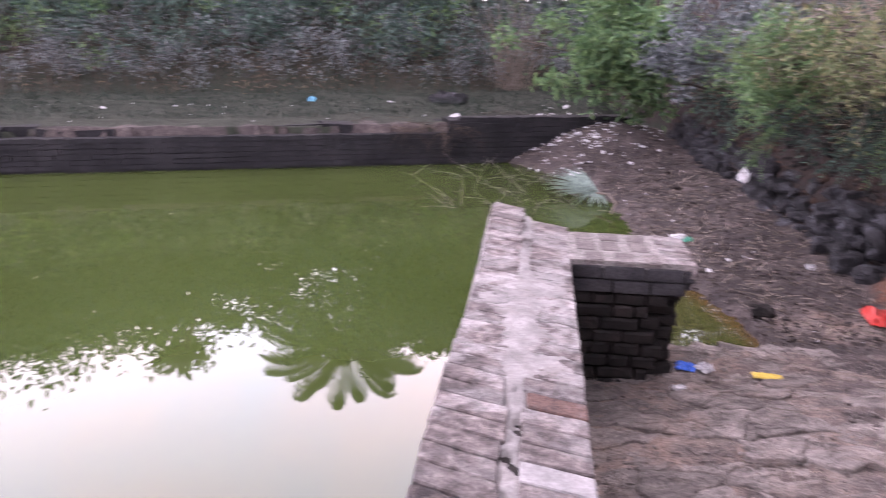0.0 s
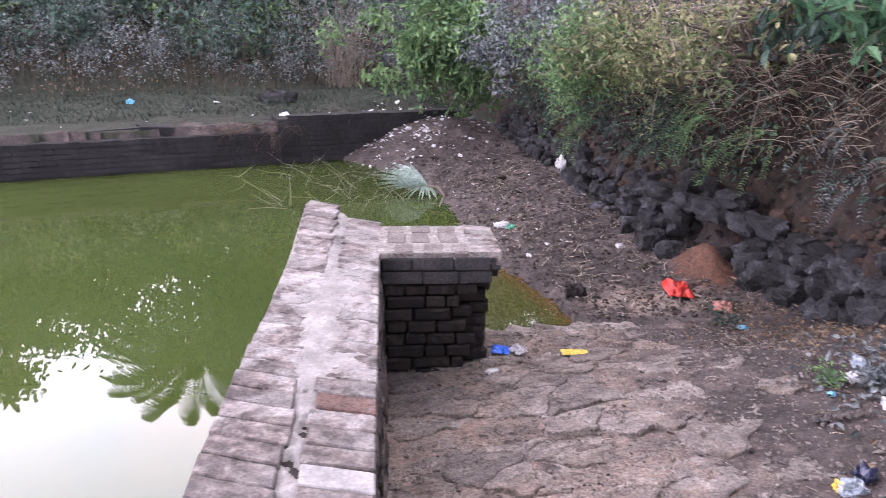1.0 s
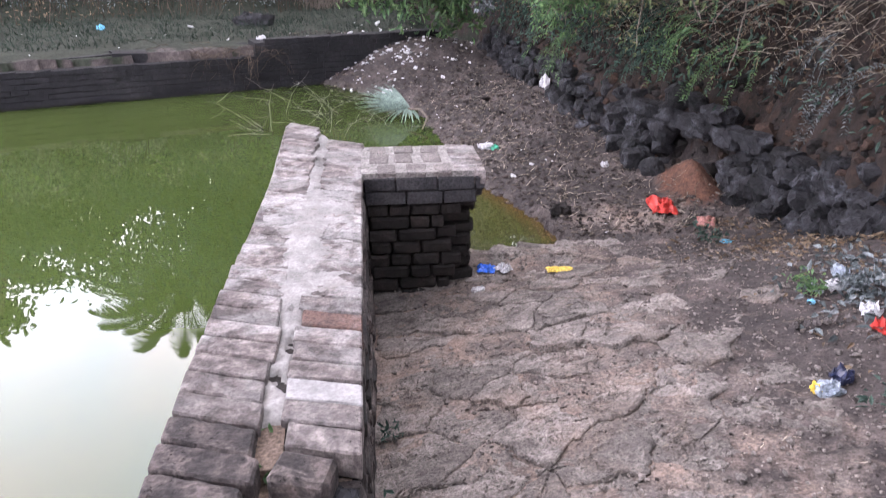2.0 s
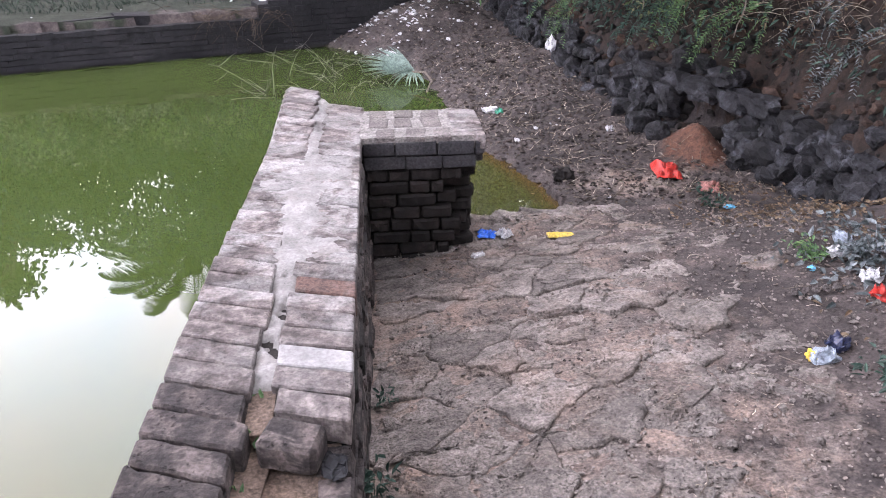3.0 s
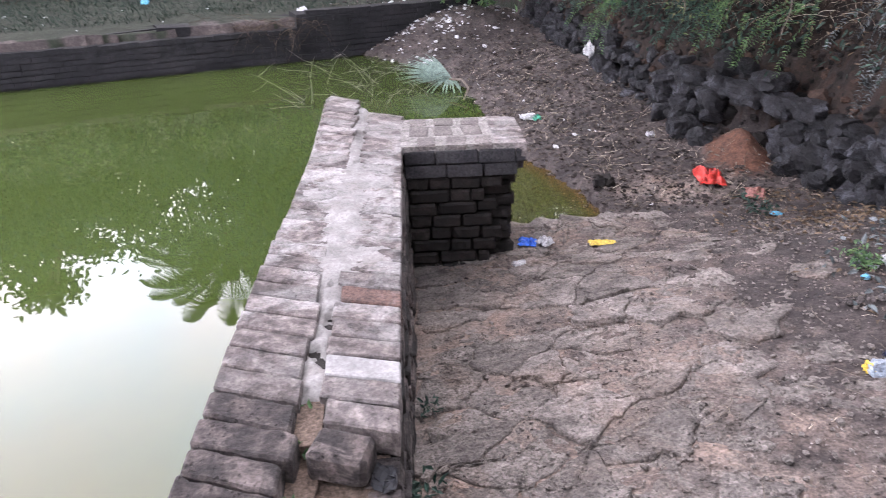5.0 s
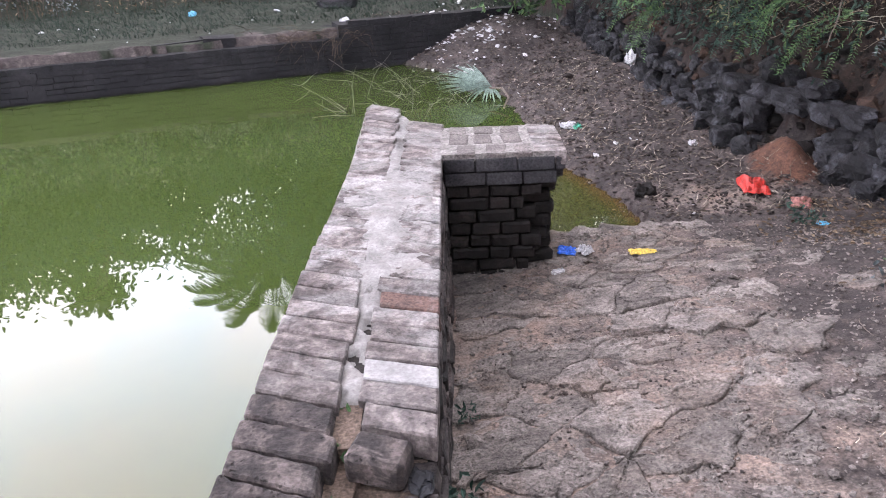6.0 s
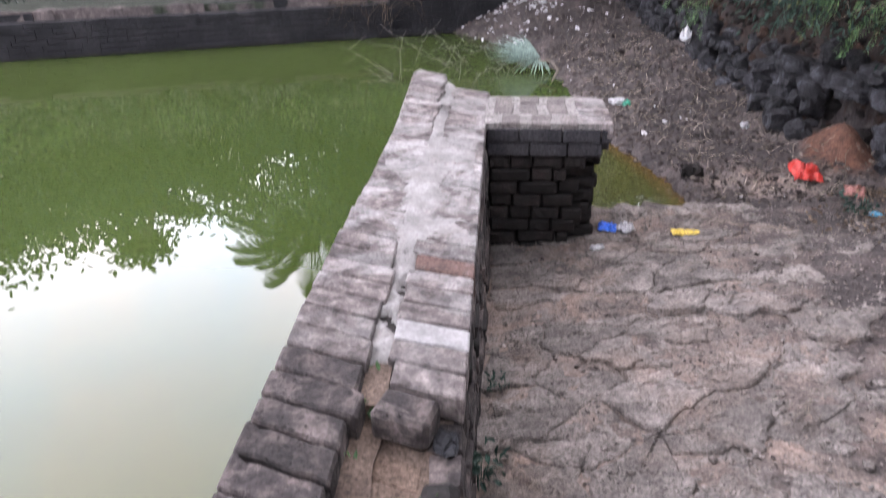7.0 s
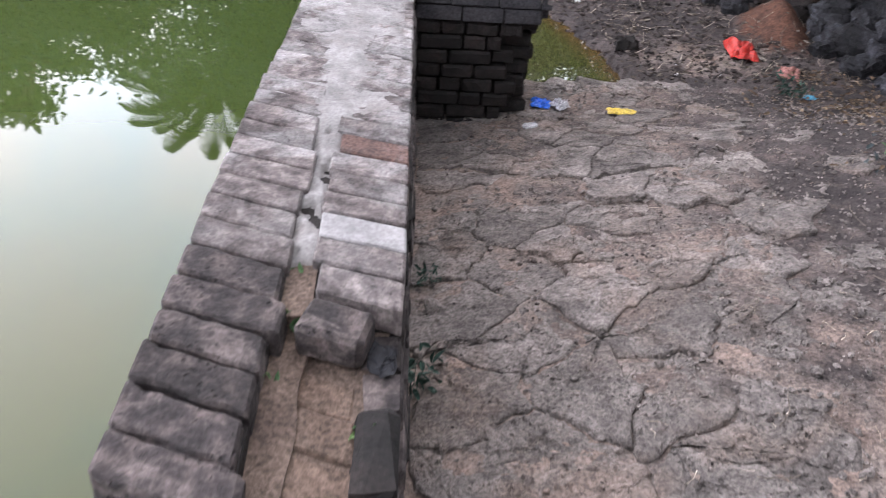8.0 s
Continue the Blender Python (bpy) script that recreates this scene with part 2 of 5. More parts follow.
M_GRASS = leafy("dull_grass", [(0.010, 0.019, 0.014), (0.018, 0.032, 0.023), (0.031, 0.049, 0.036)])
M_LEAF_G = leafy("greyish_leaves", [(0.045, 0.058, 0.061), (0.105, 0.125, 0.132), (0.235, 0.26, 0.275)])
M_LEAF_Y = leafy("yellowing_leaves", [(0.07, 0.105, 0.045), (0.13, 0.165, 0.075), (0.25, 0.235, 0.13)])
M_LEAF_M = leafy("fresh_broad_leaves", [(0.03, 0.085, 0.05), (0.05, 0.13, 0.07), (0.09, 0.19, 0.09)])
M_LEAF_B = leafy("dead_leaves", [(0.06, 0.04, 0.025), (0.12, 0.08, 0.05), (0.2, 0.15, 0.10)], trans=0.1)
M_CANOPY = leafy("canopy_leaves", [(0.022, 0.045, 0.024), (0.04, 0.075, 0.038), (0.065, 0.10, 0.055)], trans=0.15)
M_FROND = leafy("fan_frond", [(0.09, 0.14, 0.12), (0.14, 0.20, 0.175), (0.22, 0.28, 0.25)], trans=0.1)
M_STEM = surf("brown_stems", [(0.03, 0.022, 0.017), (0.055, 0.04, 0.03), (0.09, 0.07, 0.052)], s1=5, s2=50, bump=0.0, island=True)
M_WHITE = plain("white_scrap", (0.48, 0.48, 0.50), 0.5)
M_BLUE = plain("blue_wrapper", (0.02, 0.13, 0.62), 0.35)
M_YELLOW = plain("yellow_wrapper", (0.62, 0.45, 0.07), 0.4)
M_REDBAG = plain("red_plastic", (0.42, 0.028, 0.02), 0.45)
M_NAVY = plain("navy_scrap", (0.015, 0.02, 0.055), 0.35)
M_BLACK = plain("black_plastic", (0.008, 0.009, 0.014), 0.75)
M_GREEN = plain("green_scrap", (0.03, 0.26, 0.17), 0.4)
M_SILVER = plain("grey_foil", (0.26, 0.30, 0.36), 0.3)
M_CYAN = plain("light_blue_scrap", (0.12, 0.42, 0.62), 0.4)
M_PINK = plain("pinkish_cloth", (0.25, 0.11, 0.095), 0.8)


# ---- mesh helpers ----
def link_mesh(name, verts, faces, material, parent=None, label="", smooth=False):
    me = bpy.data.meshes.new(name)
    me.from_pydata([tuple(map(float, v)) for v in verts], [], [tuple(map(int, f)) for f in faces])
    me.materials.append(material)
    if smooth:
        me.polygons.foreach_set("use_smooth", [True] * len(me.polygons))
    ob = new(name, me)
    if parent is not None:
        ob.parent = parent
    if label:
        ob["label"] = label
    return ob


def part(name, bm, material, parent, label=""):
    me = bpy.data.meshes.new(name)
    bm.to_mesh(me)
    bm.free()
    me.materials.append(material)
    ob = new(name, me)
    ob.parent = parent
    if label:
        ob["label"] = label
    return ob


def thing(name, label, category, group="", kind=""):
    return tagged(new(name), label, category, group, kind)


def piece(name, mesh, m, parent):
    ob = new(name, mesh)
    ob.parent = parent
    ob.matrix_basis = m
    return ob


class Soup:
    """Collects leaves, stalks and tubes into one mesh."""

    def __init__(self, seed):
        self.v, self.f, self.n = [], [], 0
        self.r = np.random.default_rng(seed)

    def add(self, verts, faces):
        self.v.append(np.asarray(verts, float).reshape(-1, 3))
        self.f.extend([tuple(int(i) + self.n for i in f) for f in faces])
        self.n += len(self.v[-1])

    def leaves(self, P, D, L, W, fold=0.25):
        """Folded leaves from the points P along the directions D."""
        P, D = np.asarray(P, float), np.asarray(D, float)
        k = len(P)
        D = D / np.linalg.norm(D, axis=1)[:, None]
        up = self.r.normal(size=(k, 3)) * 0.6 + (0, 0, 1)
        S = np.cross(D, up)
        S /= np.linalg.norm(S, axis=1)[:, None] + 1e-9
        N = np.cross(S, D)
        L = np.broadcast_to(np.asarray(L, float), (k,))[:, None]
        W = np.broadcast_to(np.asarray(W, float), (k,))[:, None]
        side = [P + D * L * u + S * W * w * sg + N * (W * fold * abs(w) * 2 - L * 0.12 * u * u) for sg in (1, -1) for u, w in ((0.28, 0.42), (0.66, 0.36))]
        tip = P + D * L - N * L * 0.12
        V = np.stack([P, side[0], side[1], tip, side[3], side[2]], 1).reshape(-1, 3)
        i = np.arange(k) * 6 + self.n
        self.f.extend(zip(i, i + 1, i + 2, i + 3))
        self.f.extend(zip(i, i + 3, i + 4, i + 5))
        self.v.append(V)
        self.n += len(V)

    def strip(self, pts, width, side=(1, 0, 0)):
        """A blade: a tapering ribbon, creased along its middle."""
        pts = np.asarray(pts, float)
        side = np.asarray(side, float)
        k = len(pts)
        w = width * np.linspace(1, 0.15, k)[:, None]
        V = np.concatenate([pts - side * w / 2, pts + side * w / 2 + (0, 0, width * 0.2)])
        self.add(V, [(i, i + 1, k + i + 1, k + i) for i in range(k - 1)])

    def tube(self, pts, r0, r1, n=6):
        pts = np.asarray(pts, float)
        k = len(pts)
        rad = np.linspace(r0, r1, k)
        T = np.gradient(pts, axis=0)
        T /= np.linalg.norm(T, axis=1)[:, None] + 1e-9
        ref = np.array((0.31, 0.77, 0.2))
        A = np.cross(T, ref)
        A /= np.linalg.norm(A, axis=1)[:, None] + 1e-9
        B = np.cross(T, A)
        ang = np.arange(n) * 2 * np.pi / n
        V = (pts[:, None] + rad[:, None, None] * (A[:, None] * np.cos(ang)[None, :, None] + B[:, None] * np.sin(ang)[None, :, None])).reshape(-1, 3)
        F = [(i * n + j, i * n + (j + 1) % n, (i + 1) * n + (j + 1) % n, (i + 1) * n + j) for i in range(k - 1) for j in range(n)]
        F += [tuple(range(n - 1, -1, -1)), tuple(range((k - 1) * n, k * n))]
        self.add(V, F)

    def wander(self, p, d, length, k=7, bend=0.25, droop=0.0):
        """Points of a crooked stem."""
        p, d = np.array(p, float), np.array(d, float)
        d /= np.linalg.norm(d)
        out = [p.copy()]
        for _ in range(k - 1):
            d = d + self.r.normal(size=3) * bend + (0, 0, -droop)
            d /= np.linalg.norm(d)
            p = p + d * length / (k - 1)
            out.append(p.copy())
        return np.array(out)

    def make(self, name, material, parent=None, label="", smooth=False):
        return link_mesh(name, np.concatenate(self.v), self.f, material, parent, label, smooth)


# ---- the lie of the land ----
def step(a, b, x):
    t = np.clip((x - a) / (b - a), 0, 1)
    return t * t * (3 - 2 * t)


def fuzz(x, y, s, seed=0):
    return np.array([noise.fractal(Vector((float(a) * s, float(b) * s, 7.3 + seed)), 0.7, 2.0, 5) for a, b in zip(x.ravel(), y.ravel())]).reshape(x.shape)


def shore_x(y):
    return np.interp(y, [5.3, 5.6, 5.9, 6.5, 7.0, 8.0, 9.5, 10.6, 11.3, 12.2, 13], [1.68, 1.66, 1.6, 1.42, 1.22, 1.08, 0.98, 0.75, 0.1, -0.75, -1.2])


def rock_x(y):
    return np.interp(y, [-4, 0, 3, 4.5, 5.8, 6.5, 7.2, 8, 9, 11, 13.5, 16], [3.3, 3.3, 3.35, 3.5, 3.27, 3.08, 2.78, 2.53, 2.35, 2.15, 1.9, 1.0])


def ramp_z(x, y):
    b = step(4.0, 5.3, y)
    return (0.569 + 0.158 * np.minimum(x, 3.2) - 0.126 * np.maximum(y, -0.5)) * (1 - b) + (0.05 + 0.03 * x) * b


def far_line(x):
    return 12.09 + 0.345 * x


def ground_z(x, y, rough=True):
    """Height of the ground and what covers it (grass, clay, red soil)."""
    x, y = np.asarray(x, float), np.asarray(y, float)
    f1 = fuzz(x, y, 0.9) if rough else 0 * x
    f2 = fuzz(x, y, 4.0, 3) if rough else 0 * x
    sx, rx, fl = shore_x(y), rock_x(y), far_line(x)
    # stone ramp beside the wall, ending in a ragged lip at the water
    ramp = ramp_z(x, y) - 0.005 + 0.010 * f2 + 0.005 * f1
    if rough:
        near = (x > 0.1) & (x < 3.6) & (y > 0.4) & (y < 9.0)
        f3 = np.zeros(x.shape)
        f3[near] = fuzz(x[near], y[near], 14.0, 6)
        ramp = ramp + 0.007 * f3
    else:
        f3 = 0 * x
    # mud flat beyond it, a heap of rubble and litter at its far end
    t = np.clip((x - sx) / np.maximum(rx - sx, 0.3), -1, 1.2)
    heap = 0.42 * np.exp(-((x - 0.9) / 0.9) ** 2 - ((y - 12.7) / 1.0) ** 2)
    mud = np.where(t > 0, 0.30 * np.clip(t, 0, 2) ** 0.8 * step(6.2, 9.5, y) + 0.09 * np.clip(t, 0, 1) * (1 - step(6.2, 9.5, y)), 0.5 * t) + (0.02 * f2 + 0.02 * f1) * (0.5 + 1.2 * step(6.5, 9, y)) + 0.016 * f3 + heap * step(-0.25, 0.35, x - sx) + 0.24 * np.exp(-((x - 2.98) / 0.17) ** 2 - ((y - 6.38) / 0.30) ** 2) + 0.035 * step(0.0, 0.08, t)
    mud = np.maximum(mud, -0.7)
    lip = 5.32 + 0.06 * f1
    z = np.where((y < lip) & (x > 0.1), ramp, mud)
    blend = step(5.2, 5.7, y) * step(1.5, 1.9, x)
    z = np.where((x > np.maximum(1.5, sx)) & (y > 4.9) & (y < 5.9), ramp * (1 - blend) + mud * blend, z)
    # pond
    z = np.where(x < 0.1, np.where((x > sx) & (y > 10), mud, -0.7), z)
    # far bank behind its wall
    d = (y - fl) * 0.945
    bank = 0.60 + 0.05 * f1 + 0.03 * f2 + 0.07 * np.clip(d - 0.4, 0, 3) + 0.40 * np.clip(d - 3.0, 0, 4)
    z = np.where((d > 0.12) & (x < 1.0), np.maximum(z, bank), z)
    z = np.where((d > 0.5) & (x >= 1.0), np.maximum(z, bank * step(1.6, 0.9, x) + z * (1 - step(1.6, 0.9, x))), z)
    # steep bank above the boulders
    q = x - rx - 0.12 - 0.28 * np.exp(-((y - 6.62) / 0.30) ** 2) + 0.10 * f1 + 0.05 * f2
    foot = np.where(y < 5.3, ramp_z(np.minimum(x, 3.1), y), 0.10 + 0.15 * step(6, 9, y))
    steep = foot + 0.50 * step(0, 0.16, q) + 0.12 * step(0.1, 0.3, q) + 1.25 * step(0.16, 0.85, q) + 0.75 * step(0.7, 1.8, q) + 0.28 * np.clip(q - 1.2, 0, 25)
    z = np.where(q > 0, np.maximum(z, steep), z)
    # the other sides of the pond, and level land far off
    left = np.clip(-13 - x + f1, 0, 4) * 0.8 + np.clip(-17 - x, 0, 20) * 0.12
    z = np.where(x < -12.5, np.maximum(z, -0.6 + left), z)
    back = np.clip(-6 - y, 0, 3) * 0.5
    z = np.where((y < -6) & (x < 0.3), np.maximum(z, -0.6 + back), z)
    grass = np.where((d > 0.35 + 0.3 * f1) & (x < 2.2), 0.75, 0.0) + np.where(x < -13, 0.7, 0)
    # clay fades to the right: darker soil, with the bank's shade in its colour
    clay = np.where((y < 5.3), 0.42 * np.exp(-((x - 0.42) / 0.22) ** 2) + 0.48 - 0.32 * step(1.3, 2.4, x), 0.0)
    clay = clay + 0.6 * np.exp(-((x - 2.35) / 0.7) ** 2 - ((y - 5.85) / 0.5) ** 2)
    clay = clay 
    red = 1.2 * np.exp(-((x - 2.98) / 0.26) ** 2 - ((y - 6.35) / 0.42) ** 2)
    soil = np.where(q > 0.05, 0.62, 0.0) * (1 - np.clip(red, 0, 1))
    return z, np.stack([grass, clay, soil, red], -1)


def axis(*runs):
    out = []
    for a, b, s in runs:
        out.append(np.arange(a, b, s))
    return np.concatenate(out)


def build_ground():
    xs = axis((-400, -60, 60), (-60, -16, 5), (-16, -6, 0.8), (-6, -0.6, 0.18), (-0.6, 0.1, 0.1), (0.1, 3.3, 0.024), (3.3, 3.9, 0.05), (3.9, 7, 0.25), (7, 30, 3), (30, 401, 60))
    ys = axis((-400, -60, 60), (-60, -8, 5), (-8, 0.6, 0.5), (0.6, 6.6, 0.026), (6.6, 9.0, 0.045), (9.0, 14, 0.08), (14, 20, 0.3), (20, 60, 4), (60, 401, 60))
    X, Y = np.meshgrid(xs, ys)
    Z, zone = ground_z(X, Y)
    ny, nx = X.shape
    V = np.stack([X, Y, Z], -1).reshape(-1, 3)
    idx = np.arange(nx * ny).reshape(ny, nx)
    F = np.stack([idx[:-1, :-1], idx[:-1, 1:], idx[1:, 1:], idx[1:, :-1]], -1).reshape(-1, 4)
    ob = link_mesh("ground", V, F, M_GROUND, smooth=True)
    col = ob.data.color_attributes.new("zone", "FLOAT_COLOR", "POINT")
    col.data.foreach_set("color", zone.reshape(-1, 4).ravel())
    tagged(ob, "dark damp mud ground rising to a red soil bank", "ground", kind="structure")


build_ground()
xs = axis((-14, 0.4, 0.8), (0.4, 2.3, 0.06))
ys = axis((-9, 5, 0.8), (5, 7.2, 0.06), (7.2, 14.2, 0.4))
wx, wy = np.meshgrid(xs, ys)
wi = np.arange(wx.size).reshape(wx.shape)
water = link_mesh("water", np.stack([wx, wy, 0 * wx], -1).reshape(-1, 3),
                  np.stack([wi[:-1, :-1], wi[:-1, 1:], wi[1:, 1:], wi[1:, :-1]], -1).reshape(-1, 4), M_WATER)
silt = water.data.color_attributes.new("silt", "FLOAT_COLOR", "POINT")
depth = -ground_z(wx, wy, False)[0]
amount = np.where((wy > 5.0) & (wy < 7.0) & (wx > 0.9), np.clip(1 - depth / 0.07, 0.22, 0.8), 0.0)
silt.data.foreach_set("color", np.repeat(amount.ravel(), 4).astype(float))
tagged(water, "murky green pond water reflecting pale sky and palm", "water", kind="structure")
M_GROUND_LUMP = surf("mud_clod", [(0.022, 0.018, 0.017), (0.04, 0.031, 0.029), (0.08, 0.062, 0.056)], s1=5, s2=60, rough=0.85, bump=0.5, island=True)
M_SOIL = surf("bank_soil_lump", [(0.011, 0.010, 0.010), (0.022, 0.0175, 0.017), (0.058, 0.034, 0.025)], s1=5, s2=60, rough=0.9, bump=0.6, island=True)
M_EARTHBRICK = surf("earthy_worn_brick", [(0.082, 0.056, 0.043), (0.125, 0.088, 0.068), (0.165, 0.122, 0.098)], s1=7, s2=20, rough=0.9, bump=0.8, dist=0.02, rnd=0.15, grainy=(0.6, 1.35))
M_PLASTER = surf("grey_plaster", [(0.014, 0.0135, 0.016), (0.026, 0.025, 0.029), (0.05, 0.048, 0.052)], s1=5, s2=50, rough=0.85, bump=0.4, dist=0.008, rnd=0.15)
M_COPE = surf("coping_stone", [(0.082, 0.071, 0.070), (0.12, 0.105, 0.102), (0.168, 0.148, 0.142)], s1=8, s2=60, rough=0.85, bump=0.6, dist=0.008, rnd=0.2)


# ---- walls ----
def box_bm(x0, x1, y0, y1, z0, z1, cuts=0, rag=0.0, seed=0):
    bm = bmesh.new()
    bmesh.ops.create_cube(bm, size=1.0)
    for v in bm.verts:
        v.co = Vector(((x0 + x1) / 2 + v.co.x * (x1 - x0), (y0 + y1) / 2 + v.co.y * (y1 - y0), (z0 + z1) / 2 + v.co.z * (z1 - z0)))
    if cuts:
        bmesh.ops.subdivide_edges(bm, edges=[e for e in bm.edges if abs((e.verts[0].co - e.verts[1].co).y) > 0.5], cuts=cuts, use_grid_fill=True)
        for v in bm.verts:
            v.co += Vector((noise.noise(v.co * 6), noise.noise(v.co * 6 + Vector((9, 0, 0))), noise.noise(v.co * 6 + Vector((0, 9, 0))))) * rag
    return bm


wall = thing("wall_1", "weathered brick pond wall with mortared top, bricks missing at one end", "wall", kind="structure")
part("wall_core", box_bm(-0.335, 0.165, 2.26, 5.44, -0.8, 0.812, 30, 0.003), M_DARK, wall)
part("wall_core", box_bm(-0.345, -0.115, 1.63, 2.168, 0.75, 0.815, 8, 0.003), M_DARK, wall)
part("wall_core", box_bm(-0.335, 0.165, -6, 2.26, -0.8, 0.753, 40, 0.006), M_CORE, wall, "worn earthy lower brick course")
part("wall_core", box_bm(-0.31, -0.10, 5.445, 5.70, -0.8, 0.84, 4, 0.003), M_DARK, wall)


def lime_skim():
    """Lime mortar trowelled along the middle joint and, on one stretch, thinly over the bricks."""
    xs, ys = np.arange(-0.352, 0.186, 0.012), np.arange(2.26, 5.66, 0.012)
    X, Y = np.meshgrid(xs, ys)
    thick = step(2.95, 3.25, Y) * (1 - 0.75 * step(4.15, 4.75, Y))
    rise = 0.045 * step(4.7, 5.6, Y) * step(0.1, -0.2, X)
    sway = 0.022 * fuzz(0 * X, Y, 2.5, 21)
    mid = np.exp(-((X + 0.072 - sway) / (0.042 + 0.03 * thick)) ** 4)
    Z = 0.818 + rise + 0.006 * fuzz(X, Y, 7.0, 22) + 0.0035 * fuzz(X * 0.6, Y, 30.0, 23) + (0.0275 + 0.007 * fuzz(X, Y, 4.0, 25)) * thick + (0.012 + 0.010 * step(2.5, 3.0, Y)) * (1 - 0.6 * thick) * mid + 0.006 * fuzz(X, Y, 18.0, 26) * mid * (1 - thick)
    Z -= 0.03 * step(-0.30, -0.35, X) + 0.03 * step(0.15, 0.185, X) + 0.06 * (1 - step(2.26, 2.40, Y)) + 0.05 * step(-0.02, 0.10, X - (5.42 - Y) * 0.9 - 0.1)
    gap = fuzz(X, Y, 9.0, 24)
    Z -= 0.03 * step(0.45, 0.7, gap) * mid * (1 - thick)
    k = np.arange(X.size).reshape(X.shape)
    F = np.stack([k[:-1, :-1], k[:-1, 1:], k[1:, 1:], k[1:, :-1]], -1).reshape(-1, 4)
    link_mesh("mortar_strip", np.stack([X, Y, Z], -1).reshape(-1, 3), F, M_MORTAR, wall, "pale lime mortar smeared over the joint", smooth=True)


lime_skim()
part("joint_fill", box_bm(-0.118, -0.030, 1.30, 2.36, 0.70, 0.768, 48, 0.020), M_CORE, wall, "crumbling brown earth in the open joint")
part("joint_fill", box_bm(-0.116, -0.030, 2.17, 2.42, 0.74, 0.810, 12, 0.022), M_CORE, wall, "crumbling brown earth in the open joint")
pier = thing("wall_pier", "short brick pier with pale mortared coping, face coloured dark for shade", "pier", kind="structure")
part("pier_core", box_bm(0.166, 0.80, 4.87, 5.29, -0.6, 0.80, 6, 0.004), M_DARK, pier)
part("mortar_bed", box_bm(0.19, 0.905, 4.735, 5.33, 0.80, 0.846, 6, 0.006), M_BED, pier, "pale mortar bedding of the coping")


def build_far_wall():
    """The brick edge of the pond's far bank, with a ledge broken back along part of it."""
    w = thing("wall_2", "low dark brick wall edging the far bank", "wall", kind="structure")
    a = math.atan(0.345)
    base = pose(-1.0, far_line(-1.0), 0, 0, 0, math.degrees(a))
    r = random.Random(3)
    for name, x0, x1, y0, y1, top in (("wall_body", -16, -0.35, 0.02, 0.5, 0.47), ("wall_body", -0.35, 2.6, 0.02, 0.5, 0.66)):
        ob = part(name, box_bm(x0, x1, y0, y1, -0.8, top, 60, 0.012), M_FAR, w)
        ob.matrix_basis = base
    V, F = [], []
    for c in range(9):
        z = 0.03 + 0.075 * c
        x = -8.0 + r.uniform(0, 0.1)
        while x < 2.4:
            ln = r.uniform(0.2, 0.29)
            top = 0.50 if x < -0.35 else 0.70
            if z + 0.06 < top and r.random() > 0.04:
                d = r.uniform(-0.020, 0.008)
                k = len(V)
                j = [r.uniform(-0.011, 0.011) for _ in range(4)]
                for yy in (d, 0.12):
                    V += [(x + 0.002, yy, z + 0.001 + j[0]), (x + ln - 0.002, yy, z + 0.001 + j[1]), (x + ln - 0.002, yy, z + 0.069 + j[2]), (x + 0.002, yy, z + 0.069 + j[3])]
                F += [(k, k + 1, k + 2, k + 3), (k + 3, k + 2, k + 6, k + 7), (k, k + 3, k + 7, k + 4), (k + 1, k + 5, k + 6, k + 2), (k, k + 4, k + 5, k + 1)]
            x += ln
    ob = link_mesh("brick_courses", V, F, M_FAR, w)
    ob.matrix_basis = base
    tagged(ob, kind="stuff")
    # broken upper ledge, set back, in uneven lengths
    x = -9.0
    while x < -0.5:
        ln = r.uniform(0.25, 0.9)
        y0 = r.uniform(0.17, 0.30)
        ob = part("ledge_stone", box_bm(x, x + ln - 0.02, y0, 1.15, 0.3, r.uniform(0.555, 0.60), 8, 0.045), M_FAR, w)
        ob.matrix_basis = base
        x += ln - 0.03


build_far_wall()
bank_wall = thing("wall_bank", "rough retaining wall of dark basalt boulders under the bank", "wall", kind="structure")
pavement = thing("pavement", "sloping ramp of broken basalt slabs smeared with dried mud", "pavement", kind="structure")

# ---- trees beyond the pond, seen mirrored in it, and unseen ones round about ----
def crown_tree(x, y, height, radius, seed, leaf=0.2, count=5000, label="tall leafy tree on the bank", low=0.35, mat=None):
    s = Soup(seed)
    r = s.r
    z0 = gz0(x, y)
    t = thing("tree", label, "tree", "trees round the pond")
    t.location = (x, y, z0)
    trunk = s.wander((0, 0, -0.3), (0, 0, 1), height * 0.72, 9, 0.10)
    s.tube(trunk, 0.05 + height * 0.02, 0.06, 9)
    tips = []
    for _ in range(16):
        p = trunk[r.integers(2, 9)]
        a = r.uniform(0, 2 * np.pi)
        limb = s.wander(p, (np.cos(a), np.sin(a), r.uniform(0.2, 1.1)), radius * r.uniform(0.6, 1.1), 7, 0.22)
        s.tube(limb, 0.05 + height * 0.005, 0.015, 6)
        tips.extend(limb[3:])
    tips.append(trunk[-1])
    s.make("trunk", M_BARK, t)
    c = Soup(seed + 1)
    tips = np.array(tips)
    clumps = tips[c.r.integers(0, len(tips), 70)] + c.r.normal(size=(70, 3)) * radius * 0.20
    P = clumps[c.r.integers(0, 70, count)] + c.r.normal(size=(count, 3)) * radius * np.array((0.13, 0.13, 0.09))
    D = c.r.normal(size=(count, 3)) + (0, 0, -0.4)
    c.leaves(P, D, leaf * c.r.uniform(0.7, 1.3, count), leaf * 0.55)
    c.make("crown", mat or M_CANOPY, t)
    return t


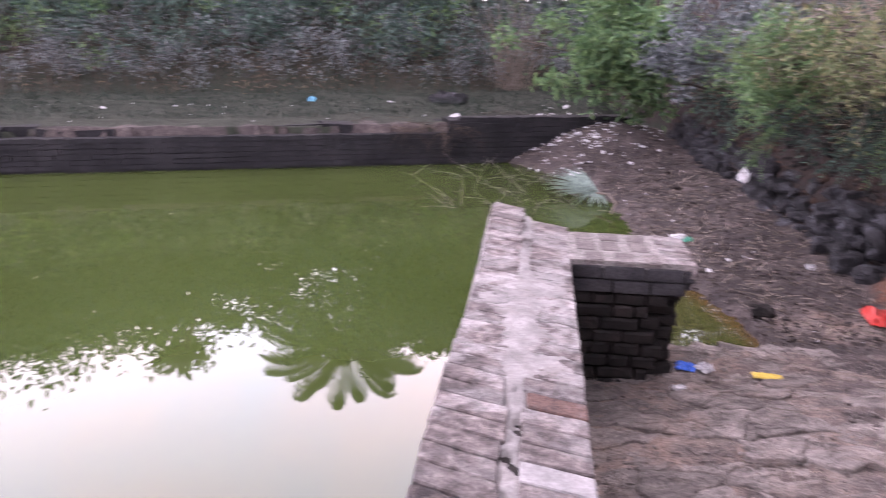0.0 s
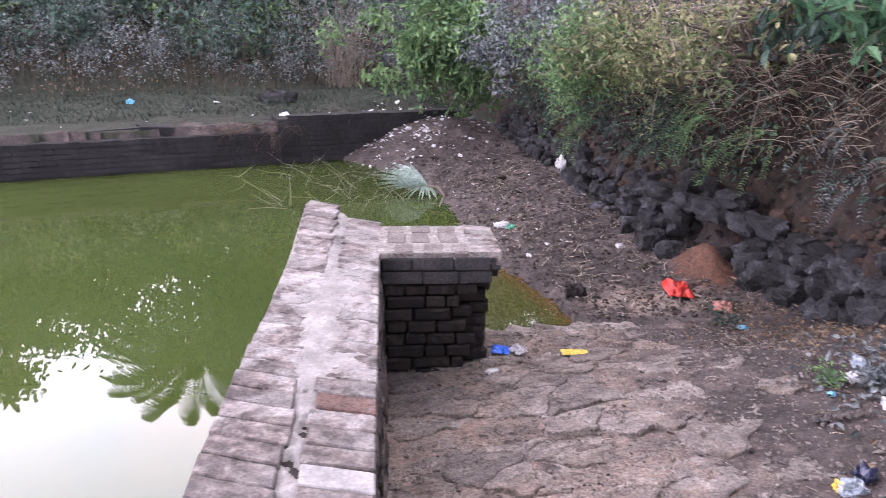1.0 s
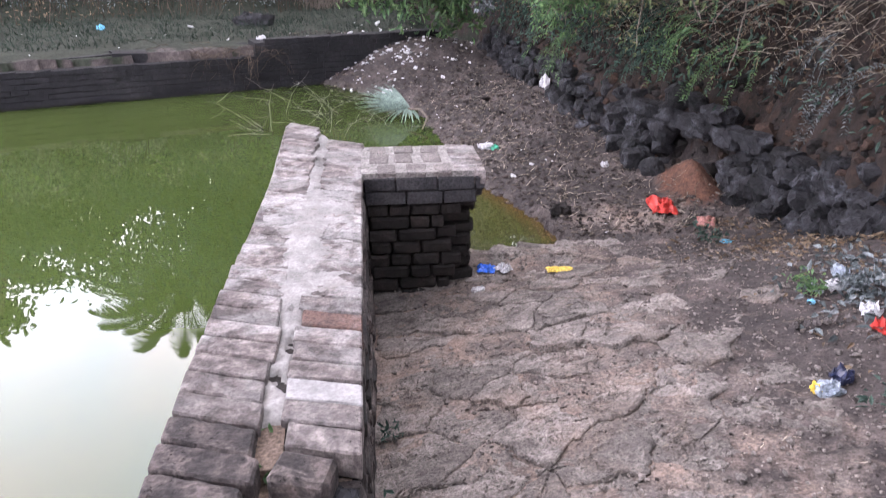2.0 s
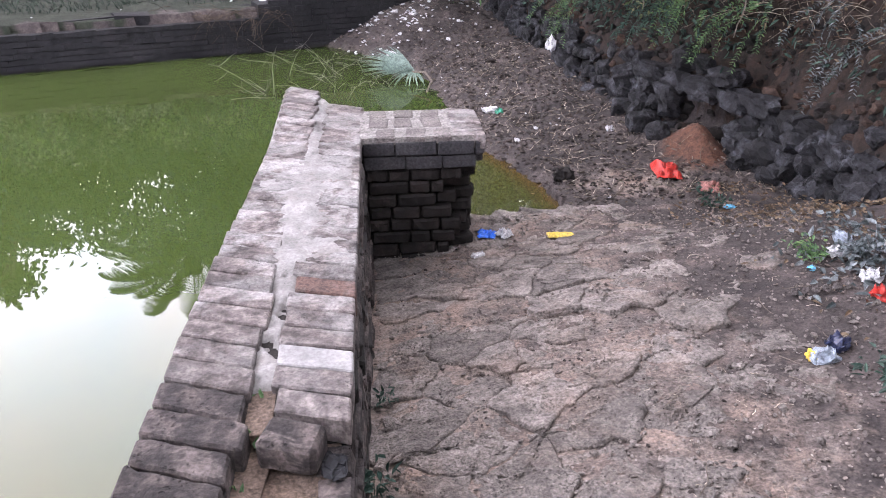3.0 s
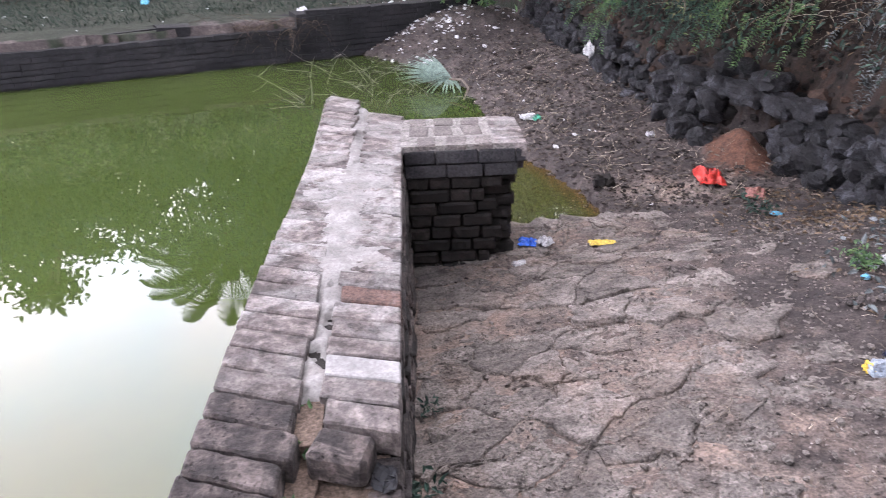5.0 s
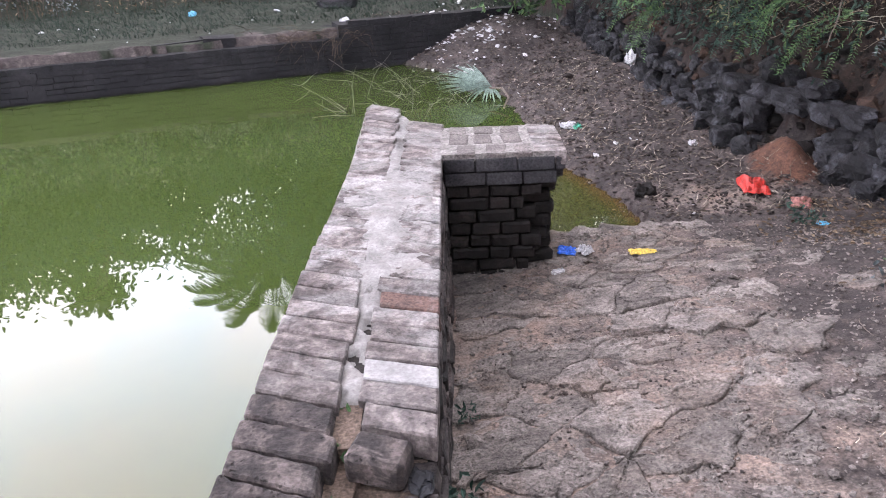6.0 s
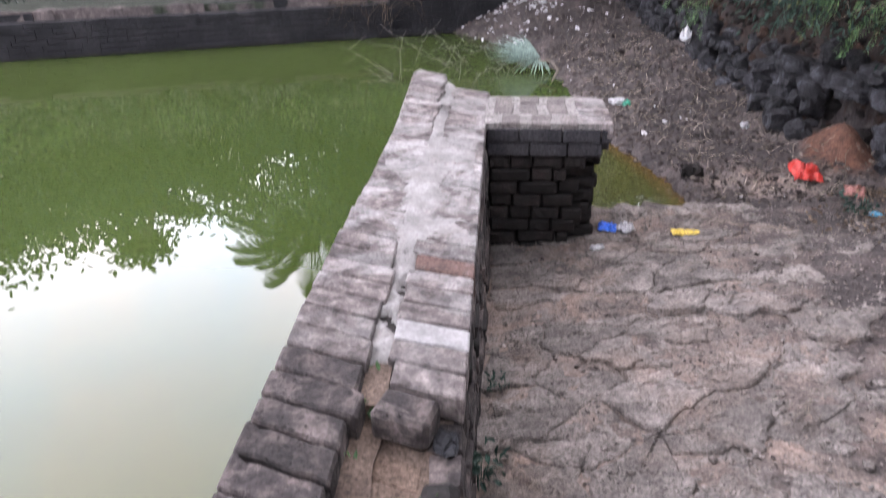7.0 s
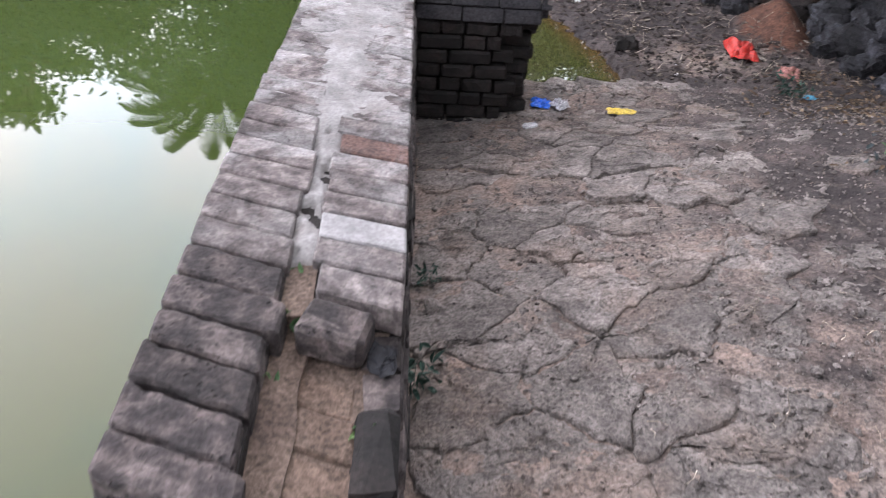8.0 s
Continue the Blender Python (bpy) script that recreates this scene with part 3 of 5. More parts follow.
def gz0(x, y):
    return float(ground_z(np.array([float(x)]), np.array([float(y)]), False)[0][0])


def palm_tree(x, y, height, reach, seed):
    s = Soup(seed)
    z0 = gz0(x, y)
    t = thing("palm_tree", "tall coconut palm with drooping fronds behind the pond", "palm")
    t.location = (x, y, z0)
    trunk = s.wander((0, 0, -0.3), (0.05, 0, 1), height - z0, 12, 0.03)
    s.tube(trunk, 0.22, 0.13, 10)
    s.make("trunk", M_BARK, t)
    top = trunk[-1]
    for i in range(38):
        f = Soup(seed + 10 + i)
        a = i * 2.399
        el = 1.35 - 1.75 * (i / 38)
        n = 16
        u = np.linspace(0, 1, n)
        out = reach * u * np.cos(el * 0.8) * (1 - 0.12 * u)
        zz = reach * (np.sin(el) * u - 0.42 * u ** 2.2)
        mid = np.stack([top[0] + out * np.cos(a), top[1] + out * np.sin(a), top[2] + zz], 1)
        f.tube(mid, 0.04, 0.008, 5)
        across = np.array((-np.sin(a), np.cos(a), 0))
        along = np.array((np.cos(a), np.sin(a), 0))
        for j in np.linspace(1, n - 1.01, 56):
            p = mid[int(j)] + (mid[min(int(j) + 1, n - 1)] - mid[int(j)]) * (j % 1)
            ll = reach * f.r.uniform(0.11, 0.18) * np.sin(np.pi * min(1, 0.18 + 0.8 * j / n)) + 0.12
            for sgn in (-1, 1):
                q = p + (across * sgn * 0.8 + along * 0.45) * ll * 0.55 + (0, 0, -0.06 * ll)
                e = p + (across * sgn * 0.65 + along * 0.9) * ll + (0, 0, -0.7 * ll)
                f.strip([p, q, e], 0.066, along)
        f.make("frond", M_CANOPY, t)
    return t


def azim(a, dist):
    return dist * math.sin(radians(a)), 0.5 + dist * math.cos(radians(a))


px, py = azim(-15.3, 31)
palm_tree(px, py, 11.6, 4.7, 300)
for a, dist, top, rad, n in ((-25.3, 20, 8.9, 1.2, 1800), (-29, 23, 7.6, 3.0, 9000), (-35, 23, 7.3, 3.2, 8000), (-42, 24, 7.9, 3.4, 7000), (-21.5, 25, 7.6, 2.6, 8000),
                             (-11, 24, 8.9, 2.6, 8000), (-6.5, 21, 7.2, 2.4, 7000), (0, 21, 7.8, 2.8, 7000), (-3.2, 22, 7.6, 2.4, 6000), (4, 22, 8.2, 2.8, 6000), (-15.5, 26, 7.0, 2.6, 8000), (-52, 24, 8.5, 3.8, 7000), (-64, 26, 9.5, 4, 6000)):
    tx, ty = azim(a, dist)
    crown_tree(tx, ty, top - gz0(tx, ty), rad, int(500 + a * 3 + dist), 0.24, n, "tall leafy tree on the far bank, mirrored in the water")
# out-of-view trees, added to block sky light from the right and behind
for x, y, h, rad in ((8, 13, 9, 4.0), (7.5, 7, 9, 4.2), (7, 1, 9, 4.2), (4, -7, 11, 4.5), (1.5, -6, 9, 3.8), (-4, -7.5, 9, 3.8), (-3, -10, 11, 4.5), (-10, -11, 11, 4.5), (-18, -3, 10, 4), (11, -3, 10, 4.5)):
    crown_tree(x, y, h, rad, int(900 + x * 7 + y), 0.34, 3800, "unseen tall leafy tree added to block sky light")


# ---- growth on the banks ----
def at_ground(P, lift=0.0):
    z, _ = ground_z(P[:, 0], P[:, 1], False)
    return np.column_stack([P[:, 0], P[:, 1], z + lift])


def clumped(s, centres, count, spread_xyz, size, width, down=0.3, fold=0.25):
    centres = np.asarray(centres, float)
    P = centres[s.r.integers(0, len(centres), count)] + s.r.normal(size=(count, 3)) * np.asarray(spread_xyz)
    D = s.r.normal(size=(count, 3)) + (0, 0, -down)
    s.leaves(P, D, size * s.r.uniform(0.6, 1.35, count), size * width, fold)


def shrub(name, label, base, centre, radius, count, leaf, width, material, seed, stems=9, cat="shrub", group=""):
    """A shrub: crooked stems from its foot to clumps of leaves."""
    t = thing(name, label, cat, group)
    t.location = base
    base, centre = np.array(base, float), np.array(centre, float)
    s = Soup(seed)
    tips = centre - base + s.r.normal(size=(stems * 5, 3)) * np.asarray(radius) * 0.62
    for k in range(stems):
        st = Soup(seed * 100 + k)
        d = tips[k * 5]
        n = 7
        u = np.linspace(0, 1, n)[:, None]
        pts = u * d + np.sin(u * np.pi) * st.r.normal(size=3) * 0.12 + (0, 0, 0.15) * np.sin(u * np.pi)
        st.tube(pts, 0.018, 0.005, 5)
        for j in range(1, 5):
            e = tips[k * 5 + j]
            st.tube([pts[4], (pts[4] + e) / 2 + st.r.normal(size=3) * 0.05, e], 0.008, 0.003, 4)
        st.make("stem", M_TWIG, t)
    clumped(s, tips, count, np.asarray(radius) * 0.20, leaf, width)
    s.make("leaves", material, t)
    return t


def pinnate(s, p, d, length, pairs, leaflet, droop=0.12):
    """A feathered leaf: a stalk with paired leaflets."""
    pts = s.wander(p, d, length, 8, 0.08, droop)
    s.strip(pts, 0.008, (0.7, 0.7, 0))
    T = np.gradient(pts, axis=0)
    P, D = [], []
    for j in np.linspace(0.8, 6.99, pairs):
        i = int(j)
        q = pts[i] + (pts[min(i + 1, 7)] - pts[i]) * (j - i)
        t = T[i] / np.linalg.norm(T[i])
        side = np.cross(t, (0.3, 0.5, 0.8))
        side /= np.linalg.norm(side)
        for sg in (-1, 1):
            P.append(q)
            D.append(side * sg + t * 0.5 + s.r.normal(size=3) * 0.15)
    s.leaves(P, D, leaflet * s.r.uniform(0.8, 1.2, len(P)), leaflet * 0.36, 0.1)


# bright bush leaning over the rubble heap
shrub("bush", "bright green leafy bush leaning over the rubble heap", (1.95, 12.9, 0.75), (1.15, 12.1, 1.75), (0.72, 0.5, 0.52), 6000, 0.125, 0.5, M_LEAF, 40, 16, "bush")
shrub("bush", "dull green bush on the bank beside the bright one", (2.5, 11.2, 1.2), (2.05, 10.6, 1.85), (0.45, 0.6, 0.42), 3000, 0.085, 0.45, M_LEAF_G, 44, 10, "bush")
shrub("bush", "olive green drooping bush hanging from the bank", (2.6, 8.6, 1.5), (2.2, 8.2, 1.75), (0.34, 0.75, 0.36), 4200, 0.06, 0.4, M_LEAF, 48, 12, "bush")
shrub("bush", "olive green drooping bush hanging from the bank", (2.85, 7.0, 1.6), (2.5, 6.9, 1.85), (0.34, 0.75, 0.36), 1500, 0.055, 0.45, M_LEAF_Y, 52, 12, "bush")
shrub("bush", "dark green bush with broad leaves on the bank", (3.6, 4.4, 2.0), (2.98, 4.45, 2.30), (0.28, 0.38, 0.24), 520, 0.14, 0.42, M_LEAF_M, 56, 9, "bush")
shrub("bush", "dark green bush with broad leaves on the bank", (3.5, 5.8, 2.0), (3.3, 5.6, 2.4), (0.4, 0.6, 0.3), 500, 0.15, 0.45, M_LEAF_D, 60, 8, "bush")

shrub("bush", "tangled yellowing creeper with pale dry stems on the bank", (3.2, 6.4, 1.9), (2.85, 6.2, 2.15), (0.34, 0.8, 0.26), 420, 0.08, 0.5, M_LEAF_Y, 64, 16, "bush")
shrub("bush", "dusty yellow-green creeper hanging down the bank", (2.75, 7.8, 1.7), (2.35, 7.6, 2.0), (0.36, 0.8, 0.30), 800, 0.075, 0.5, M_LEAF_Y, 68, 14, "bush")
shrub("bush", "dusty grey bush behind the yellowing creepers", (2.9, 9.2, 1.8), (2.6, 9.4, 2.25), (0.4, 0.8, 0.36), 2600, 0.08, 0.5, M_LEAF_G, 72, 12, "bush")

# feathered leaves hanging over the boulders
rf = np.random.default_rng(71)
for k in range(11):
    y = rf.uniform(6.0, 9.4) if k < 9 else rf.uniform(4.4, 5.6)
    x = float(rock_x(y)) - 0.02 + rf.uniform(-0.1, 0.1)
    t = thing("hanging_fern", "grey-green feathery plant hanging over the boulders", "fern", "hanging ferns")
    t.location = (x, y, 1.35 + rf.uniform(-0.15, 0.25))
    s = Soup(700 + k)
    for _ in range(9 if k < 9 else 5):
        pinnate(s, s.r.normal(size=3) * 0.06, (-0.7 + s.r.normal() * 0.4, s.r.normal() * 0.6, 0.3 + s.r.normal() * 0.3), s.r.uniform(0.35, 0.7), 24, 0.034, 0.30)
    s.make("frond_tuft", (M_LEAF_G if k > 8 else M_LEAF if k % 2 else M_LEAF_D), t)

# dry stalks and creepers matted along the top of the bank
s = Soup(80)
for _ in range(6500):
    y = s.r.uniform(3.2, 11.5)
    if y < 5.6 and s.r.random() < 0.55:
        continue
    x = float(rock_x(y)) + s.r.uniform(0.25, 1.0)
    z = 1.15 + 1.25 * step(0.0, 0.7, x - float(rock_x(y)) - 0.12) + s.r.uniform(-0.1, 0.35)
    pts = s.wander((x, y, z), (s.r.normal() * 0.8 - 0.5, s.r.normal() * 0.8, s.r.normal() * 0.5 + 0.1), s.r.uniform(0.15, 0.45), 6, 0.2, 0.2)
    s.strip(pts, s.r.uniform(0.003, 0.008), (0.5, 0.5, 0.7))
tagged(s.make("dry_stalks", M_STRAW), "matted dry straw-coloured stalks on the bank", "dry plants", kind="stuff")
s = Soup(81)
n = 9000
y = s.r.uniform(3.0, 12.5, n)
q = s.r.uniform(0.05, 1.3, n) ** 1.1
P = np.column_stack([rock_x(y) + q - 0.05, y, 0.95 + 1.3 * step(0.1, 0.8, q) + s.r.normal(size=n) * 0.12 + 0.15])
keep = (s.r.random(n) < np.where((y < 6.3), 0.22, 0.9) + 0.5 * step(0.6, 1.0, q))
P = P[keep]
s.leaves(P, s.r.normal(size=P.shape) + (-0.5, 0, -0.3), 0.06 * s.r.uniform(0.6, 1.6, len(P)), 0.028)
tagged(s.make("bank_leaves", M_LEAF_D), "small dark green leaves over the soil bank", "undergrowth", kind="stuff")
s = Soup(82)
n = 5000
y = s.r.uniform(3.0, 12.0, n)
q = s.r.uniform(0.1, 1.3, n)
P = np.column_stack([rock_x(y) + q - 0.1, y, 1.05 + 1.3 * step(0.1, 0.8, q) + s.r.normal(size=n) * 0.14 + 0.2])
s.leaves(P, s.r.normal(size=P.shape) + (-0.5, 0, -0.4), 0.035 * s.r.uniform(0.6, 1.7, n), 0.018)
tagged(s.make("withered_leaves", M_LEAF_B), "withered brown leaves among the stalks on the bank", "undergrowth", kind="stuff")

# long bare creepers
for k in range(7):
    s = Soup(90 + k)
    y = s.r.uniform(4.0, 8.0)
    x = float(rock_x(y)) + 0.15
    pts = s.wander((x, y, s.r.uniform(1.6, 2.2)), (-0.45, s.r.normal(), -0.1), s.r.uniform(0.7, 1.5), 10, 0.14, 0.08)
    s.tube(pts, 0.007, 0.004, 5)
    tagged(s.make("creeper", M_TWIG), "bare dry creeper stem trailing from the bank", "creeper", "creepers")


# undergrowth of the far bank
def along_far(s, n, d0, d1, x0=-13.0, x1=1.6):
    x = s.r.uniform(x0, x1, n)
    d = s.r.uniform(d0, d1, n)
    P = np.column_stack([x - 0.326 * d * 0, far_line(x) + d / 0.945])
    return at_ground(P), d


for k, (mat, clumps, n, d0, d1, h0, h1, leaf, wid, puff, label) in enumerate((
        (M_LEAF_G, 200, 15000, 3.1, 4.3, 0.3, 0.9, 0.062, 0.5, 0.11, "dusty grey-green weeds on the far bank"),
        (M_LEAF_G, 150, 12000, 4.2, 6.0, 0.35, 1.1, 0.08, 0.5, 0.17, "dusty grey-green weeds on the far bank"),
        (M_LEAF_D, 150, 11000, 3.6, 6.5, 0.2, 1.1, 0.13, 0.5, 0.22, "dark green undergrowth on the far bank"),
        (M_LEAF, 30, 2400, 3.8, 6.0, 0.3, 1.2, 0.13, 0.5, 0.17, "fresh green shoots in the far undergrowth"),
        (M_LEAF_B, 200, 1300, 2.7, 4.2, 0.0, 0.35, 0.07, 0.4, 0.12, "brown dead leaves under the far weeds"),
        (M_LEAF_D, 480, 42000, 5.5, 11.0, 0.2, 3.6, 0.17, 0.5, 0.28, "dense dark shrubs behind the far bank"))):
    s = Soup(400 + k)
    C, d = along_far(s, clumps, d0, d1, -14, 4.0 if d1 > 10 else 1.6)
    C[:, 2] += s.r.uniform(h0, h1, len(C)) * (0.5 + 0.5 * step(d0, d0 + 1.2, d))
    clumped(s, C, n, (puff * 1.15, puff, puff), leaf, wid, 0.1)
    tagged(s.make("undergrowth", mat), label, "undergrowth", kind="stuff")
s = Soup(420)
C, d = along_far(s, 1900, 2.7, 5.5)
for p in C:
    pts = s.wander(p, (s.r.normal() * 0.25, s.r.normal() * 0.25, 1), s.r.uniform(0.3, 1.3), 5, 0.10)
    s.strip(pts, s.r.uniform(0.006, 0.014), (1, 0, 0))
tagged(s.make("weed_stems", M_STEM), "thin brown upright weed stems", "weeds", kind="stuff")
s = Soup(421)
C, d = along_far(s, 9000, 0.7, 3.6)
for p in C:
    pts = [p, p + (s.r.normal() * 0.02, s.r.normal() * 0.02, 0.04), p + (s.r.normal() * 0.05, s.r.normal() * 0.05, s.r.uniform(0.05, 0.11))]
    s.strip(pts, 0.012, (0.9, 0.4, 0))
tagged(s.make("grass", M_GRASS), "short dull green grass on the far bank", "grass", kind="stuff")
t = thing("dry_bush", "upright bundle of pale dry stems on the far bank", "bush")
t.location = (-0.55, 15.1, gz0(-0.55, 15.1))
for k in range(90):
    s = Soup(4220 + k)
    pts = s.wander(s.r.normal(size=3) * (0.16, 0.12, 0.0), (s.r.normal() * 0.25, s.r.normal() * 0.2, 1), s.r.uniform(0.8, 2.0), 7, 0.07)
    s.tube(pts, 0.007, 0.003, 4)
    s.make("stem", M_TWIG, t)


# ---- fallen frond and branches at the water's edge ----
def fan_frond(x, y, z, reach, seed):
    t = thing("palm_frond", "fallen pale green fan palm frond at the water's edge", "palm frond")
    t.location = (x, y, z)
    for k in range(40):
        s = Soup(seed + 20 + k)
        if k < 26:
            a = math.radians(112 + 84 * (k / 25) + s.r.uniform(-1.5, 1.5))
            ln = reach * s.r.uniform(0.85, 1.0) * (0.72 + 0.28 * math.sin(math.pi * k / 25))
            d = np.array((math.cos(a), 0.45 + s.r.uniform(-0.05, 0.05), 0.62 * math.sin(a) + 0.08))
            sag, wide = np.array((0, -0.05, -0.16)), 0.062
        else:
            a = math.radians(196 + 110 * ((k - 26) / 13) + s.r.uniform(-4, 4))
            ln = reach * s.r.uniform(0.32, 0.62)
            d = np.array((math.cos(a), -0.35, 0.30 * math.sin(a) + 0.2))
            sag, wide = np.array((0, 0, -0.35)), 0.04
        u = np.linspace(0, 1, 6)[:, None]
        s.strip(u * d * ln + sag * u ** 2.5 * ln, wide, np.array((-math.sin(a), 0.15, math.cos(a))))
        s.make("blade", M_FROND, t)
    s = Soup(seed + 1)
    s.tube([(0, 0, 0.0), (0.14, -0.12, 0.02), (0.2, -0.4, -0.02), (0.12, -0.75, -0.06)], 0.016, 0.011, 6)
    s.make("stalk", M_TWIG, t)


fan_frond(0.73, 9.55, 0.14, 0.74, 600)
for k in range(48):
    s = Soup(620 + k)
    x, y = s.r.uniform(-0.95, 0.7), s.r.uniform(9.0, 11.0)
    d = (s.r.normal() * 0.9 - 0.2, s.r.normal() * 0.6, s.r.uniform(0.1, 0.6))
    pts = s.wander((x, y, -0.05), d, s.r.uniform(0.35, 0.9), 8, 0.11, 0.07)
    s.tube(pts, 0.0038, 0.0018, 5)
    for _ in range(3):
        p = pts[s.r.integers(2, 7)]
        s.tube(s.wander(p, (s.r.normal(), s.r.normal(), s.r.normal() * 0.6), s.r.uniform(0.15, 0.35), 4, 0.2), 0.003, 0.0015, 4)
    tagged(s.make("dead_branch", M_DEADWOOD), "dead bare twiggy branch standing in the shallow water", "branch", "dead branches in the water")
t = thing("dead_bush", "withered brown bush hanging over the far wall", "bush")
t.location = (-1.75, far_line(-1.75) + 0.1, 0.55)
s = Soup(660)
for _ in range(70):
    pts = s.wander(s.r.normal(size=3) * (0.3, 0.05, 0.05), (s.r.normal(), -0.7, s.r.normal() * 0.5), s.r.uniform(0.25, 0.7), 6, 0.2, 0.15)
    s.tube(pts, 0.004, 0.002, 4)
s.make("twig_tangle", M_STEM, t)


# ---- litter ----
def crumple(name, label, cat, x, y, size, material, seed, rz=0.0, lift=0.0, group=""):
    """A crumpled wrapper or bag, flattened, with folds."""
    bm = bmesh.new()
    bmesh.ops.create_icosphere(bm, subdivisions=3, radius=0.5)
    off = Vector((seed * 3.1, seed * 1.7, 0))
    for v in bm.verts:
        c = v.co.copy()
        k = max(abs(c.x), abs(c.y)) / max(1e-6, math.hypot(c.x, c.y))
        v.co = Vector((c.x * size[0] * (1.35 - 0.35 * k), c.y * size[1] * (1.35 - 0.35 * k), c.z * size[2]))
        f = abs(noise.noise(c * 5 + off)) * 2 - 0.4 + 0.6 * noise.noise(c * 11 + off)
        v.co += Vector((noise.noise(c * 3 + off) * size[0] * 0.28, noise.noise(c * 3 - off) * size[1] * 0.28, f * size[2] * 0.55))
    me = bpy.data.meshes.new(name)
    bm.to_mesh(me)
    bm.free()
    me.materials.append(material)
    ob = new(name, me)
    ob.matrix_basis = pose(x, y, gz_at(x, y) + size[2] * 0.32 + lift, 0, 0, rz)
    return tagged(ob, label, cat, group)


def sheet(name, label, cat, x, y, w, d, height, material, seed, rz=0.0, lift=0.0):
    """A thin torn sheet of plastic or paper lying in folds."""
    n = 15
    u = np.linspace(-0.5, 0.5, n)
    U, W = np.meshgrid(u, u)
    o = seed * 7.7
    nz = lambda s, k: np.array([noise.noise(Vector((float(a) * s + o, float(b) * s - o, k))) for a, b in zip(U.ravel(), W.ravel())]).reshape(U.shape)
    X = (U + 0.16 * nz(2.4, 1.0)) * w
    Y = (W + 0.16 * nz(2.4, 5.0)) * d
    Z = height * (0.5 + np.abs(nz(3.2, 9.0)) * 1.6 + 0.45 * nz(7.5, 3.0)) * (1 - 0.75 * np.clip(2 * np.maximum(abs(U), abs(W)), 0, 1) ** 3)
    top = np.stack([X, Y, Z], -1).reshape(-1, 3)
    V = np.concatenate([top, top - (0, 0, 0.003)])
    k = np.arange(n * n).reshape(n, n)
    F = np.stack([k[:-1, :-1], k[:-1, 1:], k[1:, 1:], k[1:, :-1]], -1).reshape(-1, 4)
    rim = np.concatenate([k[0, :-1], k[:-1, -1], k[-1, :0:-1], k[:0:-1, 0]])
    m = n * n
    side_faces = [(rim[i], rim[i - 1], rim[i - 1] + m, rim[i] + m) for i in range(len(rim))]
    ob = link_mesh(name, V, list(map(tuple, F)) + [tuple(f[::-1] + m) for f in F] + side_faces, material)
    ob.matrix_basis = pose(x, y, gz_at(x, y) + 0.004 + lift, 0, 0, rz)
    return tagged(ob, label, cat)


def gz_at(x, y):
    z = float(ground_z(np.array([float(x)]), np.array([float(y)]))[0][0])
    return max(z, float(ramp_z(x, y)) + 0.004) if (y < 5.3 and x > 0.2) else z


sheet("wrapper", "shiny blue plastic wrapper lying by the pier", "wrapper", 0.99, 4.93, 0.12, 0.10, 0.03, M_BLUE, 1, -15)
sheet("paper_scrap", "crumpled white paper beside the blue wrapper", "paper", 1.10, 4.91, 0.09, 0.10, 0.04, M_WHITE, 2, 30)
sheet("wrapper", "flattened yellow wrapper on the ramp", "wrapper", 1.45, 4.79, 0.17, 0.075, 0.02, M_YELLOW, 3, -8)
crumple("paper_scrap", "small white paper scrap on the ramp", "paper", 0.885, 4.59, (0.08, 0.06, 0.025), M_WHITE, 4, 30)
sheet("plastic_bag", "crumpled red plastic bag on the red soil", "bag", 2.58, 5.95, 0.20, 0.34, 0.075, M_REDBAG, 5, -12, 0.01)
sheet("cloth_rag", "faded pinkish rag trodden into the mud", "rag", 2.79, 5.58, 0.15, 0.22, 0.04, M_PINK, 6, -20, 0.004)
pk = crumple("packet", "grey foil packet with a yellow end", "packet", 1.985, 2.74, (0.115, 0.085, 0.04), M_SILVER, 7, 10)
crumple("packet_end", "", "", 1.942, 2.755, (0.025, 0.06, 0.032), M_YELLOW, 8, 10)
pe = bpy.data.objects["packet_end"]
for key in list(pe.keys()):
    del pe[key]
pe_m = pe.matrix_basis.copy()
pe.parent = pk
pe.matrix_basis = pk.matrix_basis.inverted() @ pe_m
pe["label"] = "yellow printed end"
crumple("plastic_scrap", "dark navy plastic scrap by the foil packet", "plastic", 2.08, 2.81, (0.10, 0.075, 0.04), M_NAVY, 9, 40)
crumple("wrapper", "white and green wrapper on the mud", "wrapper", 1.44, 7.9, (0.16, 0.10, 0.05), M_WHITE, 10)
crumple("plastic_scrap", "green plastic scrap beside the wrapper on the mud", "plastic", 1.53, 7.85, (0.09, 0.07, 0.05), M_GREEN, 11)
crumple("plastic_bag", "torn white plastic bag caught on the boulders", "bag", 2.27, 8.97, (0.10, 0.12, 0.12), M_WHITE, 12, 0, 0.20)
crumple("plastic_scrap", "pale blue plastic scrap on the ramp", "plastic", 2.72, 5.1, (0.08, 0.05, 0.02), M_CYAN, 13)
crumple("paper_scrap", "white paper on the mud", "paper", 2.44, 7.06, (0.07, 0.06, 0.05), M_WHITE, 14)
crumple("plastic_scrap", "light blue plastic on the far bank", "plastic", -3.85, 13.0, (0.12, 0.08, 0.08), M_CYAN, 15)
crumple("plastic_bag", "white plastic bag hanging on the far wall", "bag", -1.28, 12.1, (0.22, 0.14, 0.12), M_WHITE, 16)
crumple("rock", "dark mossy rock on the far bank", "rock", -1.6, 13.6, (0.6, 0.3, 0.2), M_ROCK, 17)
crumple("packet", "red and white packet in the litter pile", "packet", 2.46, 3.12, (0.065, 0.09, 0.05), M_REDBAG, 18, 20)
